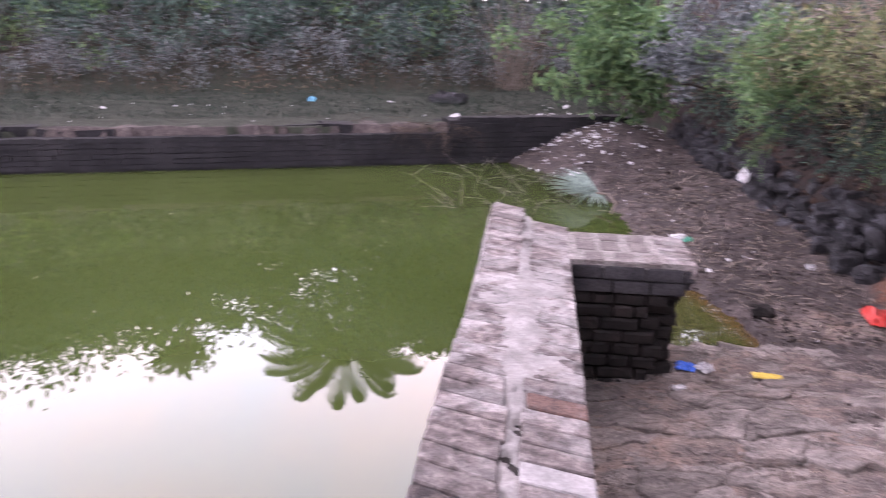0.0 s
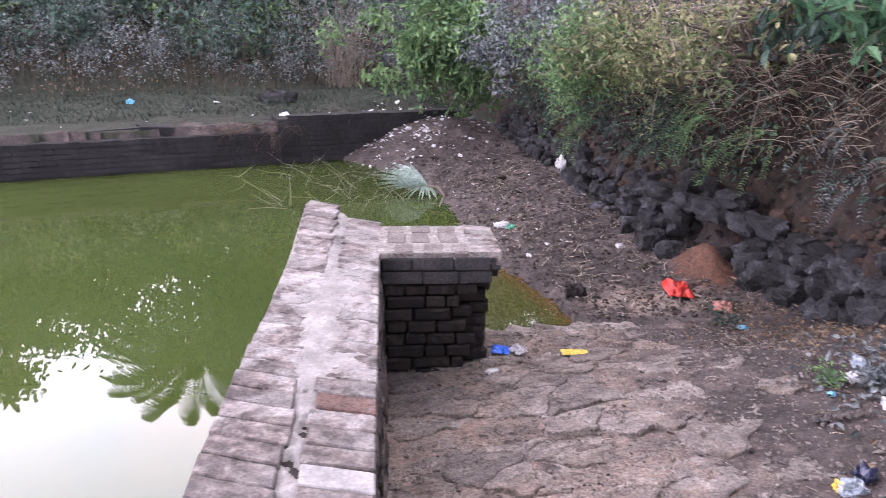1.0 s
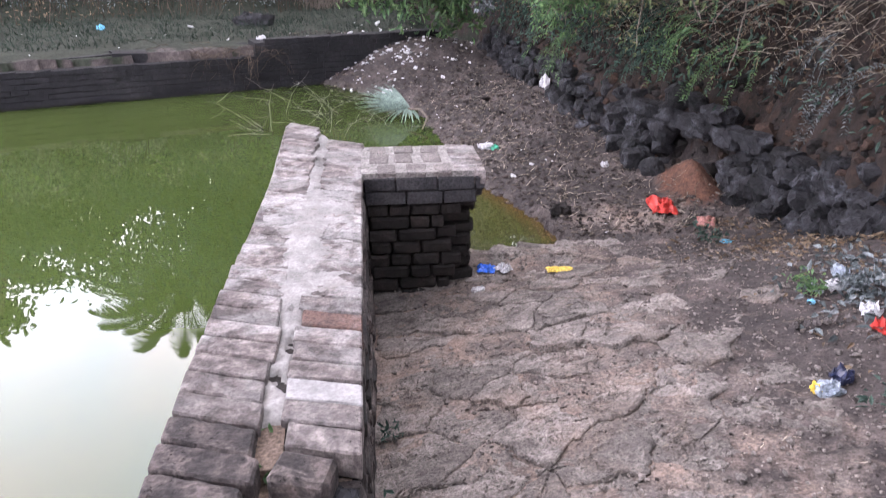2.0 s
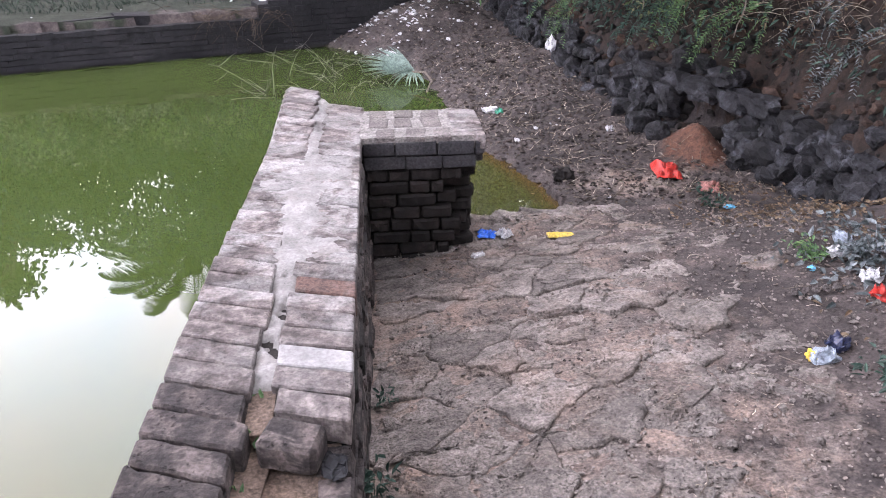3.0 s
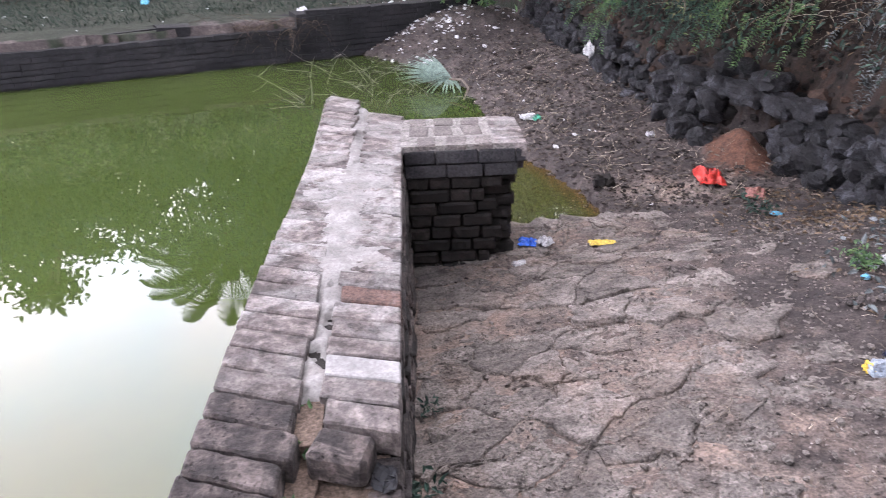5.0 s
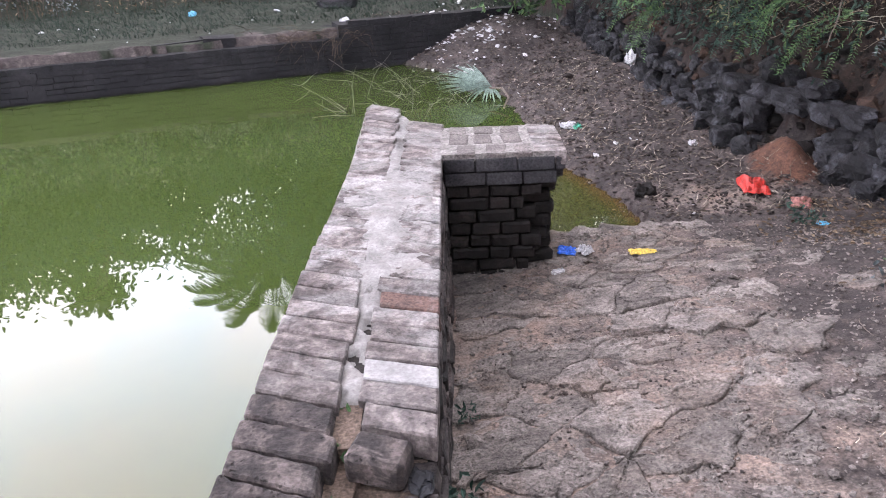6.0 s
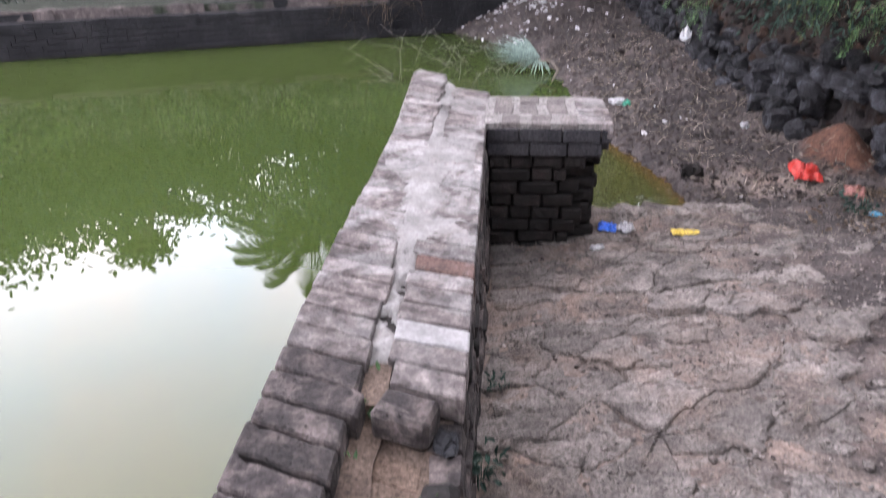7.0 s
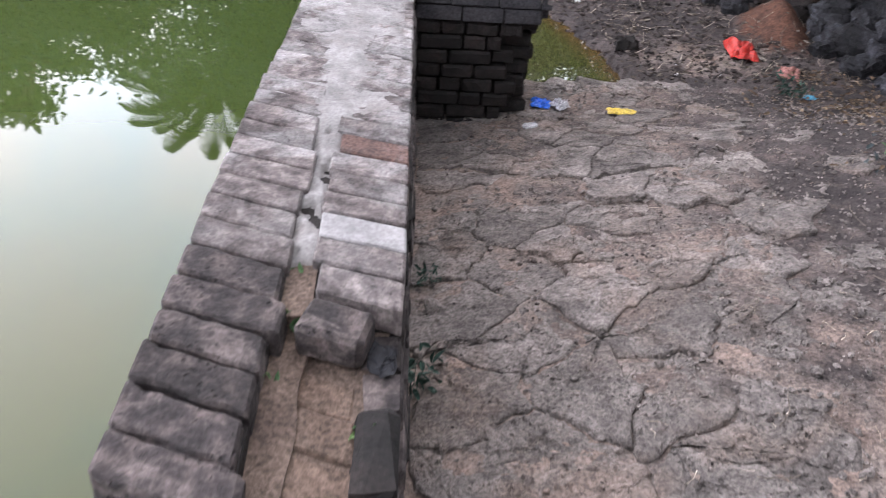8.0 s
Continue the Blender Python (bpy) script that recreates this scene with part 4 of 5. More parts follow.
crumple("paper_scrap", "white crumpled paper in the litter pile", "paper", 2.52, 3.30, (0.08, 0.08, 0.05), M_WHITE, 19)
crumple("plastic_scrap", "pale blue bottle cap on the ramp", "plastic", 2.37, 3.52, (0.035, 0.035, 0.02), M_CYAN, 20)
# flat black scrap that also stands in for the shadow of the gap
bs = crumple("plastic_scrap", "black plastic scrap, also serving as shadow in the gap of the wall", "plastic", 0.15, 2.07, (0.07, 0.10, 0.015), M_BLACK, 21)
bs.location.z = 0.768
crumple("clod", "dark round clod of mud by the puddle", "clod", 1.77, 6.05, (0.17, 0.15, 0.09), M_DARK, 22)


for k, (x, y, m, w) in enumerate(((2.55, 3.62, M_WHITE, 0.09), (2.72, 3.4, M_WHITE, 0.12), (2.66, 3.75, M_SILVER, 0.1), (2.8, 3.55, M_WHITE, 0.1), (2.62, 3.12, M_SILVER, 0.08), (2.78, 3.15, M_PINK, 0.12))):
    crumple("litter", "crumpled scrap in the litter pile beside the ramp", "litter", x, y, (w, w * 0.8, w * 0.5), m, 40 + k, 37 * k, 0.01, "litter pile")
for k in range(6):
    crumple("pale_pebble", "small pale pebble lying in a row on the ramp", "pebble", 2.17 + 0.045 * k, 3.30 - 0.006 * k, (0.035, 0.028, 0.025), M_COPE, 60 + k, 50 * k, 0.004, "pale pebbles")


def scatter(name, material, label, cat, places, size, flat, seed, subdiv=1):
    """Many small lumps of one kind in one mesh."""
    r = random.Random(seed)
    base = bmesh.new()
    bmesh.ops.create_icosphere(base, subdivisions=subdiv, radius=0.5)
    vs, fs = np.array([v.co[:] for v in base.verts]), [[v.index for v in f.verts] for f in base.faces]
    base.free()
    V, F = [], []
    g = np.random.default_rng(seed)
    Z = ground_z(places[:, 0], places[:, 1])[0]
    for i, (x, y) in enumerate(places):
        z = max(Z[i], float(ramp_z(x, y)) + 0.002) if (y < 5.3 and x > 0.2) else Z[i]
        if z < -0.01:
            continue
        s = size * math.exp(r.gauss(0, 0.45))
        R = np.array(Euler((r.uniform(-0.5, 0.5), r.uniform(-0.5, 0.5), r.uniform(0, 6.3))).to_matrix())
        W = (vs * (1 + g.normal(size=vs.shape) * 0.18) * (s * r.uniform(0.8, 1.6), s, s * flat)) @ R.T + (x, y, z + s * flat * 0.25)
        F += [tuple(k + len(V) for k in f) for f in fs]
        V += W.tolist()
    return tagged(link_mesh(name, V, F, material), label, cat, kind="stuff")


g = np.random.default_rng(33)
n = 7000
yy = g.uniform(5.4, 13.0, n)
mud_at = np.column_stack([shore_x(yy) + (rock_x(yy) - shore_x(yy)) * g.uniform(0, 1.0, n), yy])
mud_at = mud_at[np.hypot(mud_at[:, 0] - 2.98, (mud_at[:, 1] - 6.38) * 0.6) > 0.22]
scatter("mud_clods", M_GROUND_LUMP, "dark clods and crumbs of mud", "clods", mud_at, 0.02, 0.5, 1)
knots = np.column_stack([0.62 + g.normal(size=14) * 0.5, 12.1 + g.normal(size=14) * 0.5])
heap_at = np.concatenate([np.column_stack([0.75 + g.normal(size=110) * 0.6, 12.35 + g.normal(size=110) * 0.55]), knots[g.integers(0, 14, 130)] + g.normal(size=(130, 2)) * 0.11])
scatter("litter_scraps", M_WHITE, "white and pale scraps of litter on the rubble heap", "litter", heap_at, 0.042, 0.4, 2)
scatter("litter_scraps", M_WHITE, "small pale scraps of litter on the mud", "litter", mud_at[:60], 0.026, 0.4, 9)
xx = g.uniform(-8, 0.6, 46)
scatter("litter_scraps", M_WHITE, "pale scraps of litter along the far ledge", "litter", np.column_stack([xx, far_line(xx) + g.uniform(0.4, 2.2, 46)]), 0.036, 0.4, 3)
crumb_at = np.column_stack([0.24 + 2.7 * g.random(9000) ** 0.9, 0.9 + 4.4 * g.random(9000)])
scatter("grit", M_STONE, "grit and crumbs of mud over the ramp", "grit", crumb_at[:7500], 0.010, 0.5, 14)
scatter("grit", M_GROUND_LUMP, "dark crumbs of mud over the ramp", "grit", crumb_at[7500:], 0.007, 0.5, 15)
scatter("pebbles", M_STONE, "small stones and crumbs on the ramp", "pebbles", np.column_stack([g.uniform(0.25, 2.8, 900), g.uniform(0.9, 5.3, 900)]), 0.014, 0.6, 4)
s = Soup(35)
n = 1500
P = np.column_stack([np.clip(g.normal(2.95, 0.3, n), 1.2, 3.4), g.uniform(1.6, 5.6, n)])
P = at_ground(P, 0.02 + 0.02 * g.random(n)[:, None][:, 0])
s.leaves(P, g.normal(size=(n, 3)) * (1, 1, 0.15), 0.04 * g.uniform(0.5, 1.4, n), 0.02)
tagged(s.make("fallen_leaves", M_LEAF_B), "dry fallen leaves along the foot of the bank", "leaf litter", kind="stuff")
s = Soup(36)
n = 1800
k = g.integers(0, len(mud_at), n)
P = at_ground(mud_at[k] + g.normal(size=(n, 2)) * 0.1, 0.015)
s.leaves(P, g.normal(size=(n, 3)) * (1, 1, 0.2), 0.05 * g.uniform(0.5, 1.4, n), 0.02)
tagged(s.make("fallen_leaves", M_TWIG), "pale dry leaves and chips on the mud", "leaf litter", kind="stuff")

# straw and root ends trodden into the ramp and the mud
s = Soup(38)
for k in range(900):
    if k < 420:
        x, y = 0.4 + 2.4 * math.sqrt(s.r.random()), s.r.uniform(1.2, 5.2)
        ln, wd = s.r.uniform(0.015, 0.07), 0.0035
    else:
        y = s.r.uniform(5.5, 10.5)
        x = float(shore_x(y)) + s.r.uniform(0.1, 1.0) * float(rock_x(y) - shore_x(y))
        ln, wd = s.r.uniform(0.04, 0.20), 0.006
    a = s.r.uniform(0, 6.28)
    p = np.array((x, y, gz_at(x, y) + 0.004))
    d = np.array((math.cos(a), math.sin(a), 0))
    bend = s.r.normal() * 0.3
    side_way = np.array((-d[1], d[0], 0))
    q = p + d * ln + side_way * bend * ln
    q[2] = gz_at(q[0], q[1]) + (0.006 if k < 420 else s.r.uniform(0.0, 0.06))
    s.strip([p, p + d * ln * 0.5 + (0, 0, (q[2] - p[2]) / 2 + 0.003), q], wd, side_way)
tagged(s.make("straw_bits", M_STRAW), "bits of dry straw and root on the ground", "straw", kind="stuff")

# lumps of soil and stone in the face of the bank
n = 2600
yy = g.uniform(2.5, 11.5, n)
scatter("soil_lumps", M_SOIL, "dark lumps of soil and stone in the bank", "soil", np.column_stack([rock_x(yy) + g.uniform(0.1, 0.95, n), yy]), 0.055, 0.8, 5)

s = Soup(37)
n = 420
P = np.column_stack([g.normal(2.72, 0.2, n), g.normal(3.45, 0.28, n)])
P = at_ground(P, 0.03)
P[:, 2] += 0.09 * g.random(n) * np.exp(-((P[:, 0] - 2.75) / 0.2) ** 2)
s.leaves(P, g.normal(size=(n, 3)) * (1, 1, 0.35), 0.055 * g.uniform(0.5, 1.4, n), 0.03)
tagged(s.make("litter_leaves", M_LEAF_G), "pale dusty leaves heaped beside the ramp", "leaf litter", kind="stuff")

# twigs lying about
for k in range(46):
    s = Soup(800 + k)
    if k < 22:
        x, y = s.r.uniform(1.2, 2.7), s.r.uniform(1.6, 5.0)
        r0 = 0.0025
    else:
        y = s.r.uniform(5.6, 9.5)
        x = float(shore_x(y)) + s.r.uniform(0.2, 0.95) * float(rock_x(y) - shore_x(y))
        r0 = 0.006
    pts = s.wander((0, 0, 0), (s.r.normal(), s.r.normal(), 0), s.r.uniform(0.06, 0.26), 6, 0.22)
    pts[:, 2] = [gz_at(x + p[0], y + p[1]) + 0.008 for p in pts]
    pts[:, 0] += x
    pts[:, 1] += y
    s.tube(pts, r0, r0 * 0.5, 5)
    tagged(s.make("twig", M_TWIG), "thin pale dry twig lying on the ground", "twig", "twigs on the ground")

# small living plants
for x, y, n, sz, mat, label in ((0.235, 2.42, 60, 0.06, M_LEAF_D, "tuft of small weeds at the foot of the wall"), (0.24, 3.0, 30, 0.04, M_LEAF_D, "tuft of small weeds at the foot of the wall"),
                                (2.44, 3.64, 110, 0.045, M_LEAF, "fresh green weeds by the litter pile"), (2.6, 3.5, 130, 0.05, M_LEAF_G, "pale dusty weeds on the litter pile"),
                                (2.12, 2.50, 150, 0.05, M_LEAF_D, "dark green weeds at the ramp's edge"), (2.7, 3.2, 140, 0.05, M_LEAF_G, "pale dusty weeds on the litter pile"),
                                (2.62, 5.15, 60, 0.06, M_LEAF_D, "weeds growing between the boulders")):
    s = Soup(int(x * 100 + y * 1000))
    t = thing("weed", label, "weed", "small weeds")
    t.location = (x, y, gz_at(x, y) - 0.01)
    st = []
    for _ in range(8):
        pts = s.wander((0, 0, 0), (s.r.normal() * 0.6, s.r.normal() * 0.6, 1), sz * s.r.uniform(1.5, 3.5), 5, 0.2)
        s.strip(pts, 0.004)
        st.append(pts[2:])
    clumped(s, np.concatenate(st), n, (sz * 0.35,) * 3, sz * 0.8, 0.45)
    s.make("leaves", mat, t)
for y, x in ((2.33, -0.075), (2.9, -0.055), (2.15, -0.09), (1.98, -0.11), (1.85, 0.12)):
    s = Soup(int(y * 997))
    t = thing("sprout", "tiny green sprout in a joint of the wall", "sprout", "sprouts in the wall")
    t.location = (x, y, 0.80 if y > 2 else 0.76)
    s.leaves(s.r.normal(size=(9, 3)) * 0.012, s.r.normal(size=(9, 3)) + (0, 0, 1.0), 0.035, 0.014)
    s.make("leaves", M_LEAF, t)

# ---- brickwork, boulders and paving, piece by piece ----
def brick_mesh(name, l, w, h, seed, material, shear=0.0, bevel=0.0025, rag=0.003, cuts=0):
    """One worn brick, centred, l along x, w along y; its ends skewed."""
    r = random.Random(seed)
    bm = bmesh.new()
    bmesh.ops.create_cube(bm, size=1.0)
    for v in bm.verts:
        v.co = Vector((v.co.x * l, v.co.y * w, v.co.z * h))
    bmesh.ops.bevel(bm, geom=bm.edges[:], offset=bevel, segments=1, affect="EDGES")
    if cuts:
        bmesh.ops.subdivide_edges(bm, edges=[e for e in bm.edges if abs((e.verts[0].co - e.verts[1].co).x) > l * 0.5], cuts=cuts, use_grid_fill=True)
        off = Vector((seed * 1.37, seed * 0.61, 0))
        for v in bm.verts:
            q = v.co * 22 + off
            v.co += Vector((noise.noise(q) * 0.6, noise.noise(q + Vector((7, 0, 0))), noise.noise(q + Vector((0, 7, 0))) * 0.5)) * rag
    for v in bm.verts:
        k = 0.25 if cuts else 1.0
        v.co += Vector((r.uniform(-rag, rag), r.uniform(-rag, rag), r.uniform(-rag, rag) * 0.7)) * k
        v.co.y += shear * v.co.x
    me = bpy.data.meshes.new(name)
    bm.to_mesh(me)
    bm.free()
    me.materials.append(material)
    return me


rb = random.Random(5)
SK = math.tan(radians(-19))
left_top = [brick_mesh("top_brick", 0.274, 0.1150, 0.09, i, M_BRICK, SK, 0.006, 0.006, 5) for i in range(8)]
right_top = [brick_mesh("top_brick", 0.236, 0.1120, 0.09, 20 + i, M_BRICK, SK * 0.8, 0.006, 0.006, 5) for i in range(8)]
near_left = [brick_mesh("top_brick", 0.280, 0.1125, 0.095, 30 + i, M_BRICK_D, SK, 0.009, 0.009, 6) for i in range(8)]


def skewed(m, extra, sx, sy):
    """The pose m of a brick, with its ends skewed further and its size changed."""
    k = Matrix.Diagonal((sx, sy, 1, 1))
    k[1][0] = extra
    return m @ k


def top_rows():
    y = 1.665
    while y < 5.74:
        pitch = rb.uniform(0.117, 0.130)
        lift = 0.045 * step(4.7, 5.6, y)
        outer = -0.381 + 0.055 * float(step(2.6, 4.6, y)) + rb.uniform(-0.003, 0.003)
        inner = -0.104 + rb.uniform(-0.018, 0.014)
        pool = left_top if y > 2.35 else near_left
        m = pose((outer + inner) / 2, y, 0.806 + lift + rb.uniform(-0.002, 0.002), rb.uniform(-0.5, 0.5), rb.uniform(-0.4, 0.4) + 0.3, rb.uniform(-1.0, 1.0))
        piece("brick", rb.choice(pool), skewed(m, -0.50 * float(step(4.2, 5.7, y)), (inner - outer) / 0.274, pitch / 0.122), wall)
        y += pitch
    y = 2.245
    while y < 5.46:
        pitch = rb.uniform(0.112, 0.124)
        inner = -0.038 + rb.uniform(-0.014, 0.016)
        m = pose((inner + 0.198) / 2, y, 0.803 + rb.uniform(-0.002, 0.002), rb.uniform(-0.5, 0.5), rb.uniform(-0.4, 0.4) + 0.3, rb.uniform(-1.0, 1.0))
        ob = piece("brick", rb.choice(right_top), skewed(m, -0.55 * float(step(4.2, 5.5, y)), (0.198 - inner) / 0.236, pitch / 0.119), wall)
        if 2.42 < y < 2.53:
            ob.data = PALE_TOP
        if 2.93 < y < 3.04:
            ob.data = RED_TOP
        y += pitch


PALE_TOP = brick_mesh("top_brick", 0.236, 0.1115, 0.09, 77, M_PALE, SK * 0.8, 0.005, 0.004, 4)
RED_TOP = brick_mesh("top_brick", 0.236, 0.1115, 0.09, 78, M_RED, SK * 0.8, 0.005, 0.004, 4)
top_rows()

# loose brick lying tilted at the broken end of the wall
lb = new("loose_brick", brick_mesh("loose_brick", 0.168, 0.120, 0.10, 91, M_BRICK_D, 0, 0.014, 0.007, 4))
lb.matrix_basis = pose(0.038, 2.105, 0.812, 2, 2, -16)
tagged(lb, "broken loose brick lying on the worn end of the wall", "brick")

# side faces of the wall, in darker brick than most of its top
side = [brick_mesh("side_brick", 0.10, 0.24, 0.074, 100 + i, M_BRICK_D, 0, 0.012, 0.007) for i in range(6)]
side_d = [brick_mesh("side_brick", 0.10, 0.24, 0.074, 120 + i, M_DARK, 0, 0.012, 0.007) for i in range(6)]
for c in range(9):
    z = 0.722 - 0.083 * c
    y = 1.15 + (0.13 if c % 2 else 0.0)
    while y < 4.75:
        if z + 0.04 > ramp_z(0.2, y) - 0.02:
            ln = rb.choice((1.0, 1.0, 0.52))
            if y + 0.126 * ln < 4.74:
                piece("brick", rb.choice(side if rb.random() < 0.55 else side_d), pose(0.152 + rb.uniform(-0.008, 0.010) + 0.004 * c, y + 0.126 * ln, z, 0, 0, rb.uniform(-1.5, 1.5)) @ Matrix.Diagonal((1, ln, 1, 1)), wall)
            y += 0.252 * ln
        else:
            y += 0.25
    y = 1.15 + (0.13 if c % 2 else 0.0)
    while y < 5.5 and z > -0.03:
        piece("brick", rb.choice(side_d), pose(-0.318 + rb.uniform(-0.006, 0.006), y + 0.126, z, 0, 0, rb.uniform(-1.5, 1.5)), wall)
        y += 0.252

# worn lower course where the top bricks are gone
low = [brick_mesh("low_brick", 0.25, 0.115, 0.07, 140 + i, M_EARTHBRICK, SK, 0.014, 0.008) for i in range(5)]
y = -0.5
while y < 2.05:
    piece("brick", rb.choice(low), pose(-0.02 + rb.uniform(-0.01, 0.01), y, 0.726 + rb.uniform(-0.006, 0.004), rb.uniform(-2, 2), rb.uniform(-2, 2), rb.uniform(-3, 3)), wall)
    if y < 1.55:
        piece("brick", rb.choice(low), pose(-0.24, y + 0.03, 0.724 + rb.uniform(-0.006, 0.004), rb.uniform(-2, 2), rb.uniform(-2, 2), rb.uniform(-3, 3)), wall)
    y += 0.124
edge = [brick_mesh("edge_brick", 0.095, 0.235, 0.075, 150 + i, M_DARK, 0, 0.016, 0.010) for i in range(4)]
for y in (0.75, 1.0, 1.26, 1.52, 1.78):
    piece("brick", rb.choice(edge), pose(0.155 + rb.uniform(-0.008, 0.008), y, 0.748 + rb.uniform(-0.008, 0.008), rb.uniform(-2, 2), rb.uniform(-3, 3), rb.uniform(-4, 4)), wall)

# pier; the shade on its face is put into the dark brick colour
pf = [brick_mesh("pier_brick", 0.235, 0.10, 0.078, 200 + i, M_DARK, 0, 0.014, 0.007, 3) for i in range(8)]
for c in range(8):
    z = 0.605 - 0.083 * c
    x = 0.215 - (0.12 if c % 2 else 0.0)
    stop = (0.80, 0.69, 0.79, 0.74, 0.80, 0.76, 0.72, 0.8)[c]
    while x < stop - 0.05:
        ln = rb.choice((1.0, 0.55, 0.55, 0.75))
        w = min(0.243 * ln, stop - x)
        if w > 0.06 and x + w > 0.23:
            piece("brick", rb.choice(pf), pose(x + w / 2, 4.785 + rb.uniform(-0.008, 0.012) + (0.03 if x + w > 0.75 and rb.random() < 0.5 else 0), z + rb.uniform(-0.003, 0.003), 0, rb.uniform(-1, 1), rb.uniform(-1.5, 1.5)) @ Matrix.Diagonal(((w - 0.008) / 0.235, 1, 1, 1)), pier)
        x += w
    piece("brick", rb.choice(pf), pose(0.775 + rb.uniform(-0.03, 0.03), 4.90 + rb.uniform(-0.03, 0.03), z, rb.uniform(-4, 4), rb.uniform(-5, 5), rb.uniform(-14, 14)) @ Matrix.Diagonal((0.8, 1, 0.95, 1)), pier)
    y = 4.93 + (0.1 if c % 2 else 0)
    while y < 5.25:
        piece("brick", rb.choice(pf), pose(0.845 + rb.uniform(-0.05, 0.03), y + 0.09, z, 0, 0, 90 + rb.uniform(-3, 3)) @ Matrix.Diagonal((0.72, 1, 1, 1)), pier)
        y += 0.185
# two plastered courses under the coping
pl = [brick_mesh("plastered_brick", 0.24, 0.10, 0.082, 220 + i, M_PLASTER, 0, 0.008, 0.004) for i in range(5)]
for c, z in ((0, 0.690), (1, 0.776)):
    x = 0.205
    while x < 0.90:
        w = min(rb.uniform(0.18, 0.27), 0.935 - x)
        if c == 0 and x > 0.72:
            break
        piece("brick", rb.choice(pl), pose(x + w / 2, 4.775 + rb.uniform(-0.003, 0.003) - 0.004 * c, z, 0, 0, rb.uniform(-0.6, 0.6)) @ Matrix.Diagonal(((w - 0.004) / 0.24, 1, 1, 1)), pier)
        x += w
    for y in (4.93, 5.12):
        piece("brick", rb.choice(pl), pose(0.880 + rb.uniform(-0.01, 0.01), y, z, 0, 0, 90) @ Matrix.Diagonal((0.74, 1, 1, 1)), pier)
# pale coping stones, bedded in mortar, and three thin bricks at the outer end
cope = [brick_mesh("coping_stone", 0.125, 0.20, 0.05, 240 + i, M_COPE, 0, 0.012, 0.007) for i in range(6)]
for i in range(3):
    for j, (yy, sy) in enumerate(((4.82, 0.85), (5.04, 1.0), (5.24, 0.85))):
        piece("coping_stone", rb.choice(cope), pose(0.30 + 0.165 * i + rb.uniform(-0.012, 0.012) + 0.05 * (j == 0), yy, 0.8275 + rb.uniform(-0.004, 0.003), 0, 0, rb.uniform(-4, 4)) @ Matrix.Diagonal((1, sy, 1, 1)), pier)
for i in range(5):
    piece("coping_stone", rb.choice(right_top), pose(0.845, 4.80 + 0.118 * i, 0.806 + rb.uniform(-0.006, 0.006), 0, 0, rb.uniform(-3, 3)) @ Matrix.Diagonal((0.8, 0.95, 0.95, 1)), pier)


# boulders of the retaining wall
def rock_mesh(seed):
    """A blocky, knocked-about basalt boulder."""
    r = random.Random(seed)
    bm = bmesh.new()
    bmesh.ops.create_cube(bm, size=2.0)
    bmesh.ops.subdivide_edges(bm, edges=bm.edges[:], cuts=5, use_grid_fill=True)
    off = Vector((r.uniform(-50, 50), r.uniform(-50, 50), r.uniform(-50, 50)))
    planes = [(Vector((r.gauss(0, 1), r.gauss(0, 1), r.gauss(0, 1))).normalized(), r.uniform(0.62, 0.92)) for _ in range(8)]
    for v in bm.verts:
        v.co = v.co * 0.5 + v.co.normalized() * 0.5
        for n, d in planes:
            e = v.co.dot(n) - d
            if e > 0:
                v.co -= n * e * 0.92
        v.co *= 1 + 0.25 * noise.noise(v.co * 1.6 + off) + 0.16 * noise.noise(v.co * 3.6 + off) + 0.09 * noise.noise(v.co * 8 + off)
    me = bpy.data.meshes.new("boulder")
    bm.to_mesh(me)
    bm.free()
    me.materials.append(M_ROCK)
    return me


rocks = [rock_mesh(i) for i in range(12)]
LIP = []
for me in rocks[:4]:
    LIP.append(me.copy())
    LIP[-1].name = "lip_stone"
    LIP[-1].materials[0] = M_STONE
rr = random.Random(11)


def gz(x, y):
    return float(ground_z(np.array([x]), np.array([y]))[0][0])


for course in range(5):
    y = 2.2 + 0.1 * course
    while y < 12.5:
        s = math.exp(rr.gauss(math.log(0.092), 0.26)) * (1.0 if y < 8 else 0.85)
        x = float(rock_x(y)) + 0.05 + 0.055 * course + rr.uniform(-0.05, 0.05)
        base = (0.08 + 0.12 * float(step(6, 9, y))) if y > 5.3 else float(ramp_z(min(x, 2.95), y)) - 0.02
        z = base + 0.05 + 0.140 * course + rr.uniform(-0.03, 0.03)
        hollow = (y < 6.3 and course == 4) or (y > 7.2 and course > 3) or (course > 2 and rr.random() < 0.3) or (course == 3 and 6.2 < y < 7.1) or 6.3 < y < 6.95 and course in (0, 1, 2)
        if not hollow:
            piece("boulder", rr.choice(rocks[:6] if y < 7.5 else rocks), pose(x, y, z, rr.uniform(-18, 18), rr.uniform(-18, 18), rr.uniform(-25, 25) + 90 * rr.randrange(4)) @ Matrix.Diagonal((s, s * rr.uniform(0.9, 1.3), s * rr.uniform(0.75, 1.05), 1)), bank_wall)
        y += s * rr.uniform(1.5, 2.0)
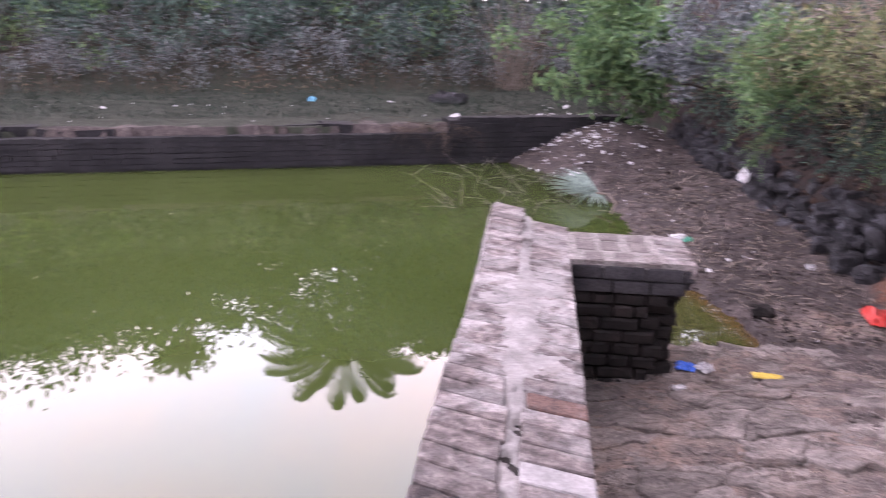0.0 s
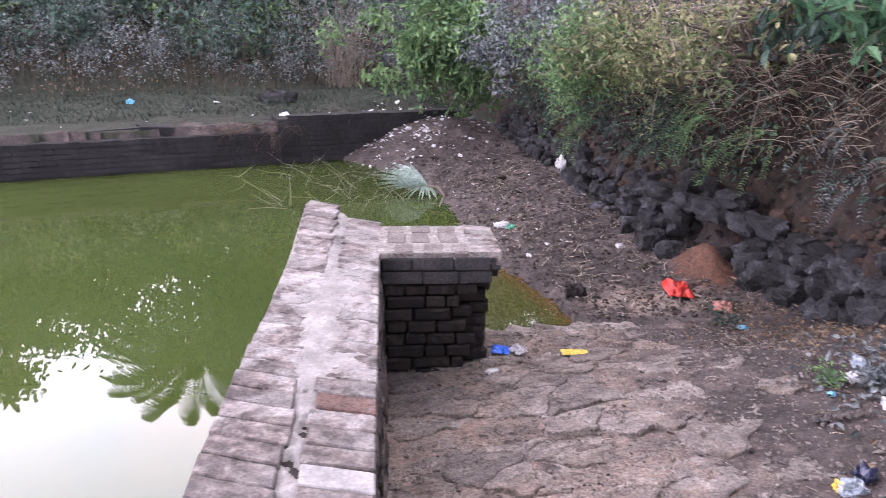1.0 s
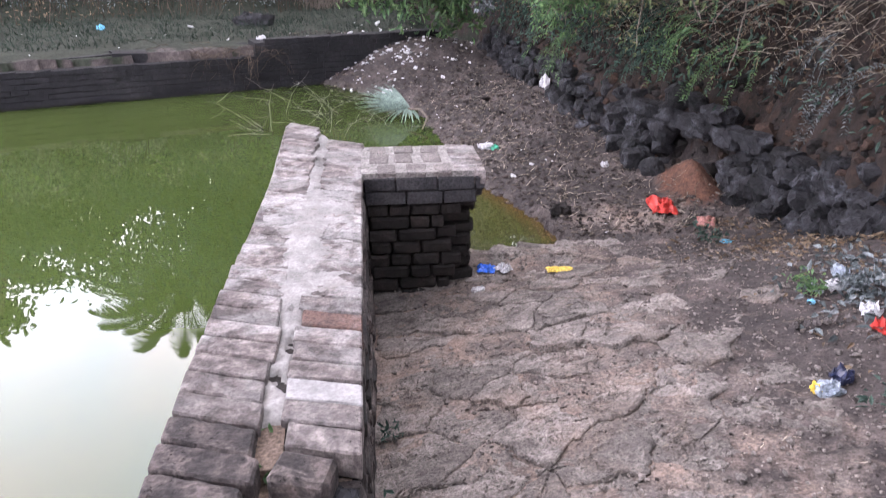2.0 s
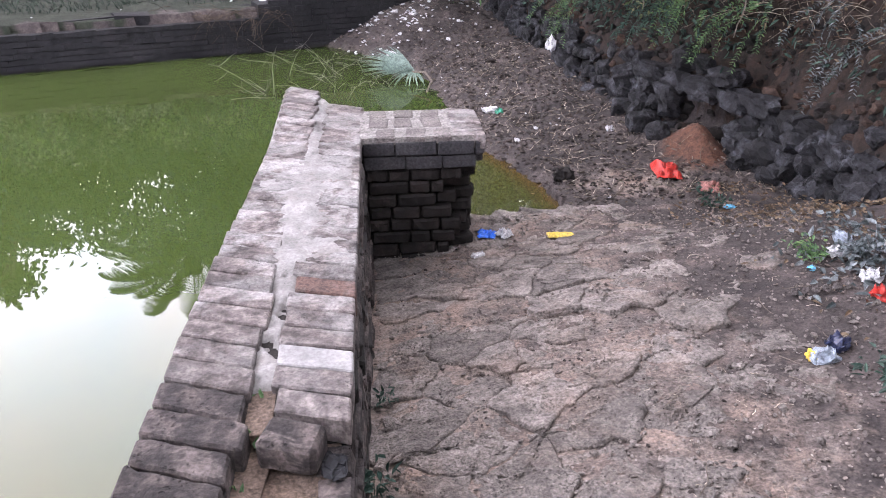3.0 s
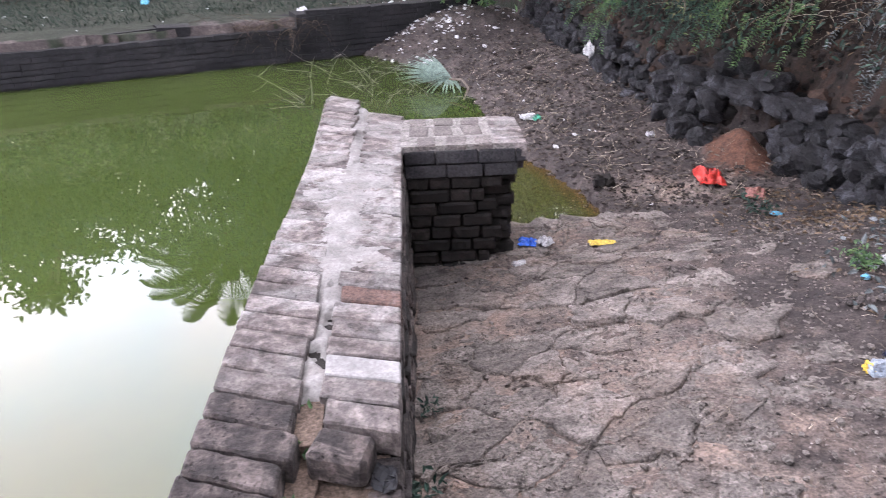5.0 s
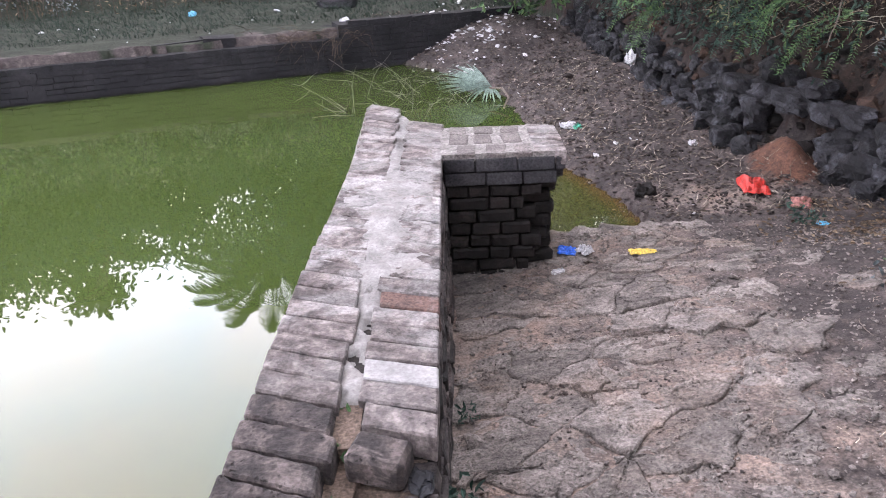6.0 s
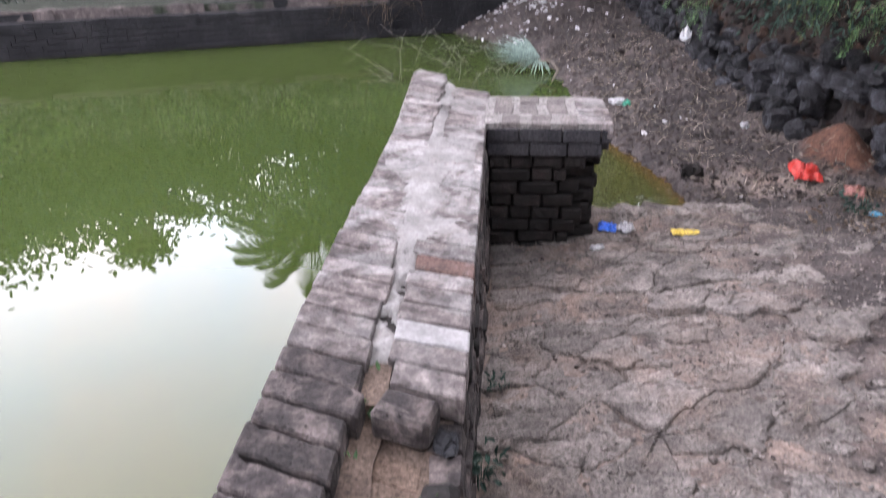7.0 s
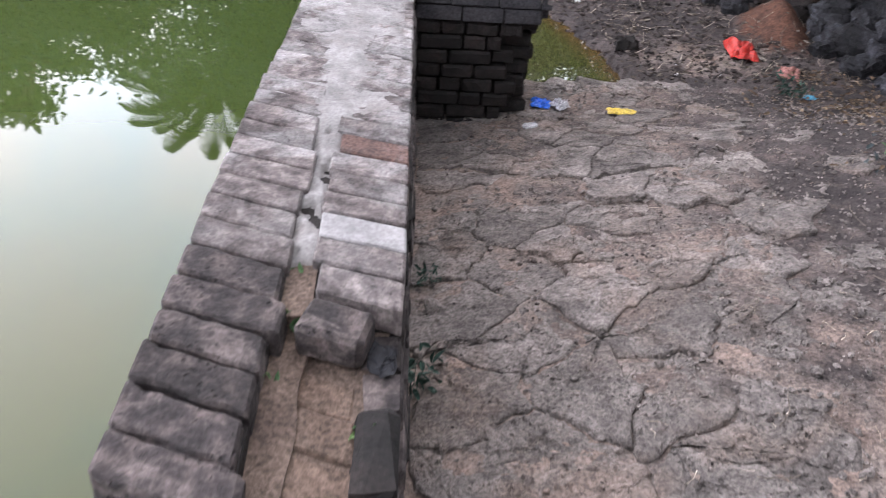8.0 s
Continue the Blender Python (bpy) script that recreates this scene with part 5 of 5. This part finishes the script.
# long lintel stones over the hollow in the wall
for y, z, sx, sy, sz in ((6.40, 0.55, 0.13, 0.19, 0.10), (6.72, 0.57, 0.13, 0.20, 0.095), (7.02, 0.55, 0.13, 0.17, 0.11), (6.10, 0.58, 0.12, 0.17, 0.09), (6.55, 0.72, 0.11, 0.16, 0.08)):
    piece("boulder", rr.choice(rocks[:6]), pose(float(rock_x(y)) + 0.17, y, z, rr.uniform(-6, 6), rr.uniform(-6, 6), rr.uniform(5, 20)) @ Matrix.Diagonal((sx, sy, sz, 1)), bank_wall)
# tumbled ones at its foot
for x, y, s in ((3.28, 6.02, 0.15), (3.34, 5.85, 0.13), (2.70, 6.98, 0.13), (3.27, 6.3, 0.12), (3.15, 5.9, 0.08), (3.38, 5.6, 0.15), (3.45, 5.2, 0.13), (2.62, 7.4, 0.10), (3.4, 4.7, 0.12), (3.2, 6.12, 0.10), (2.78, 6.72, 0.11), (3.25, 5.62, 0.10)):
    piece("boulder", rr.choice(rocks[:6]), pose(x, y, gz(x - 0.15, y) + s * 0.5, rr.uniform(0, 360), rr.uniform(0, 360), 0) @ Matrix.Diagonal((s, s * 1.1, s * 0.8, 1)), bank_wall)


# ramp paving: broken basalt slabs
def clip_poly(poly, p, n):
    out = []
    for i, a in enumerate(poly):
        b = poly[(i + 1) % len(poly)]
        da, db = (a - p).dot(n), (b - p).dot(n)
        if da <= 0:
            out.append(a)
        if (da < 0) != (db < 0) and da != db:
            out.append(a + (b - a) * (da / (da - db)))
    return out


def slab(poly, seed):
    """A slab with a ragged, worn outline and an uneven top."""
    r = random.Random(seed)
    c = sum(poly, Vector((0, 0))) / len(poly)
    ring = []
    for i, a in enumerate(poly):
        b = poly[(i + 1) % len(poly)]
        k = max(1, int((b - a).length / 0.035))
        for j in range(k):
            p = a + (b - a) * (j / k)
            ring.append(p + Vector((noise.noise(Vector((p.x * 7, p.y * 7, 3.0))), noise.noise(Vector((p.x * 7, p.y * 7, 9.0))))) * 0.07 + Vector((noise.noise(Vector((p.x * 22, p.y * 22, 5.0))), noise.noise(Vector((p.x * 22, p.y * 22, 8.0))))) * 0.026)
    tilt, lift = Vector((r.gauss(0, 0.016), r.gauss(-0.035, 0.03))), r.uniform(-0.013, 0.012)
    bm = bmesh.new()
    rings = []
    for shrink, drop in ((0.0, -0.06), (0.002, -0.006), (0.010, 0.0), (0.03, 0.002), (0.055, 0.001), (0.08, 0.001), (0.105, 0.001), (0.13, 0.002), (0.16, 0.001), (0.19, 0.001), (0.23, 0.0)):
        row = []
        for p in ring:
            d = c - p
            q = p + d * min(0.7, shrink / max(d.length, 0.05))
            h = lift + drop + tilt.dot(q - c) + 0.010 * noise.noise(Vector((q.x * 5, q.y * 5, 1.0))) + 0.011 * noise.noise(Vector((q.x * 12, q.y * 17, 4.0))) + 0.009 * noise.noise(Vector((q.x * 28, q.y * 40, 6.0)))
            row.append(bm.verts.new((q.x, q.y, float(ramp_z(q.x, q.y)) + h)))
        rings.append(row)
    k = len(rings[0])
    for a, b in zip(rings, rings[1:]):
        for i in range(k):
            bm.faces.new((a[i], a[(i + 1) % k], b[(i + 1) % k], b[i]))
    mid = bm.verts.new(sum((v.co for v in rings[-1]), Vector()) / k)
    for i in range(k):
        bm.faces.new((rings[-1][i], rings[-1][(i + 1) % k], mid))
    for f in bm.faces:
        f.smooth = True
    bm.normal_update()
    return part("paving_slab", bm, M_STONE, pavement)


seeds = []
rs = random.Random(23)
row, y = 0, -0.5
while y < 5.3:
    x = 0.42 + (0.2 if row % 2 else 0.0)
    dy = rs.uniform(0.13, 0.25)
    while x < 3.3:
        seeds.append(Vector((x + rs.uniform(-0.08, 0.08), y + rs.uniform(-0.06, 0.06) + 0.05 * math.sin(x * 2))))
        x += rs.uniform(0.24, 0.55)
    y += dy
    row += 1
for i, s in enumerate(seeds):
    poly = [Vector(p) for p in ((0.23, -0.7), (3.35, -0.7), (3.35, 5.38), (0.23, 5.38))]
    for o in seeds:
        if o is not s and (o - s).length < 1.3:
            n = (o - s).normalized()
            gap = 0.0002 + 0.006 * max(-0.0, -0.1 + noise.noise(Vector((s.x + o.x, s.y + o.y, 0)) * 3))
            poly = clip_poly(poly, (s + o) / 2 - n * gap, n)
    # slabs thin out to the right, where the darker mud shows
    if len(poly) > 2 and rs.random() < 1.2 - 1.05 * max(0.0, s.x - 1.2) - 0.6 * max(0.0, 0.75 - s.x) - (0.5 if s.x > 1.45 and s.y < 2.6 else 0.0):
        slab(poly, i)
# lumps of stone along the ragged lip above the water
for k in range(16):
    x = 0.88 + 0.062 * k + rs.uniform(-0.02, 0.02)
    z = float(ramp_z(x, 5.25)) - 0.03
    piece("lip_stone", LIP[k % 4], pose(x, 5.25 + rs.uniform(-0.06, 0.07), z - rs.uniform(0, 0.03), rs.uniform(-8, 8), rs.uniform(-8, 8), rs.uniform(0, 360)) @ Matrix.Diagonal((rs.uniform(0.07, 0.14), rs.uniform(0.06, 0.10), rs.uniform(0.04, 0.065), 1)), pavement)
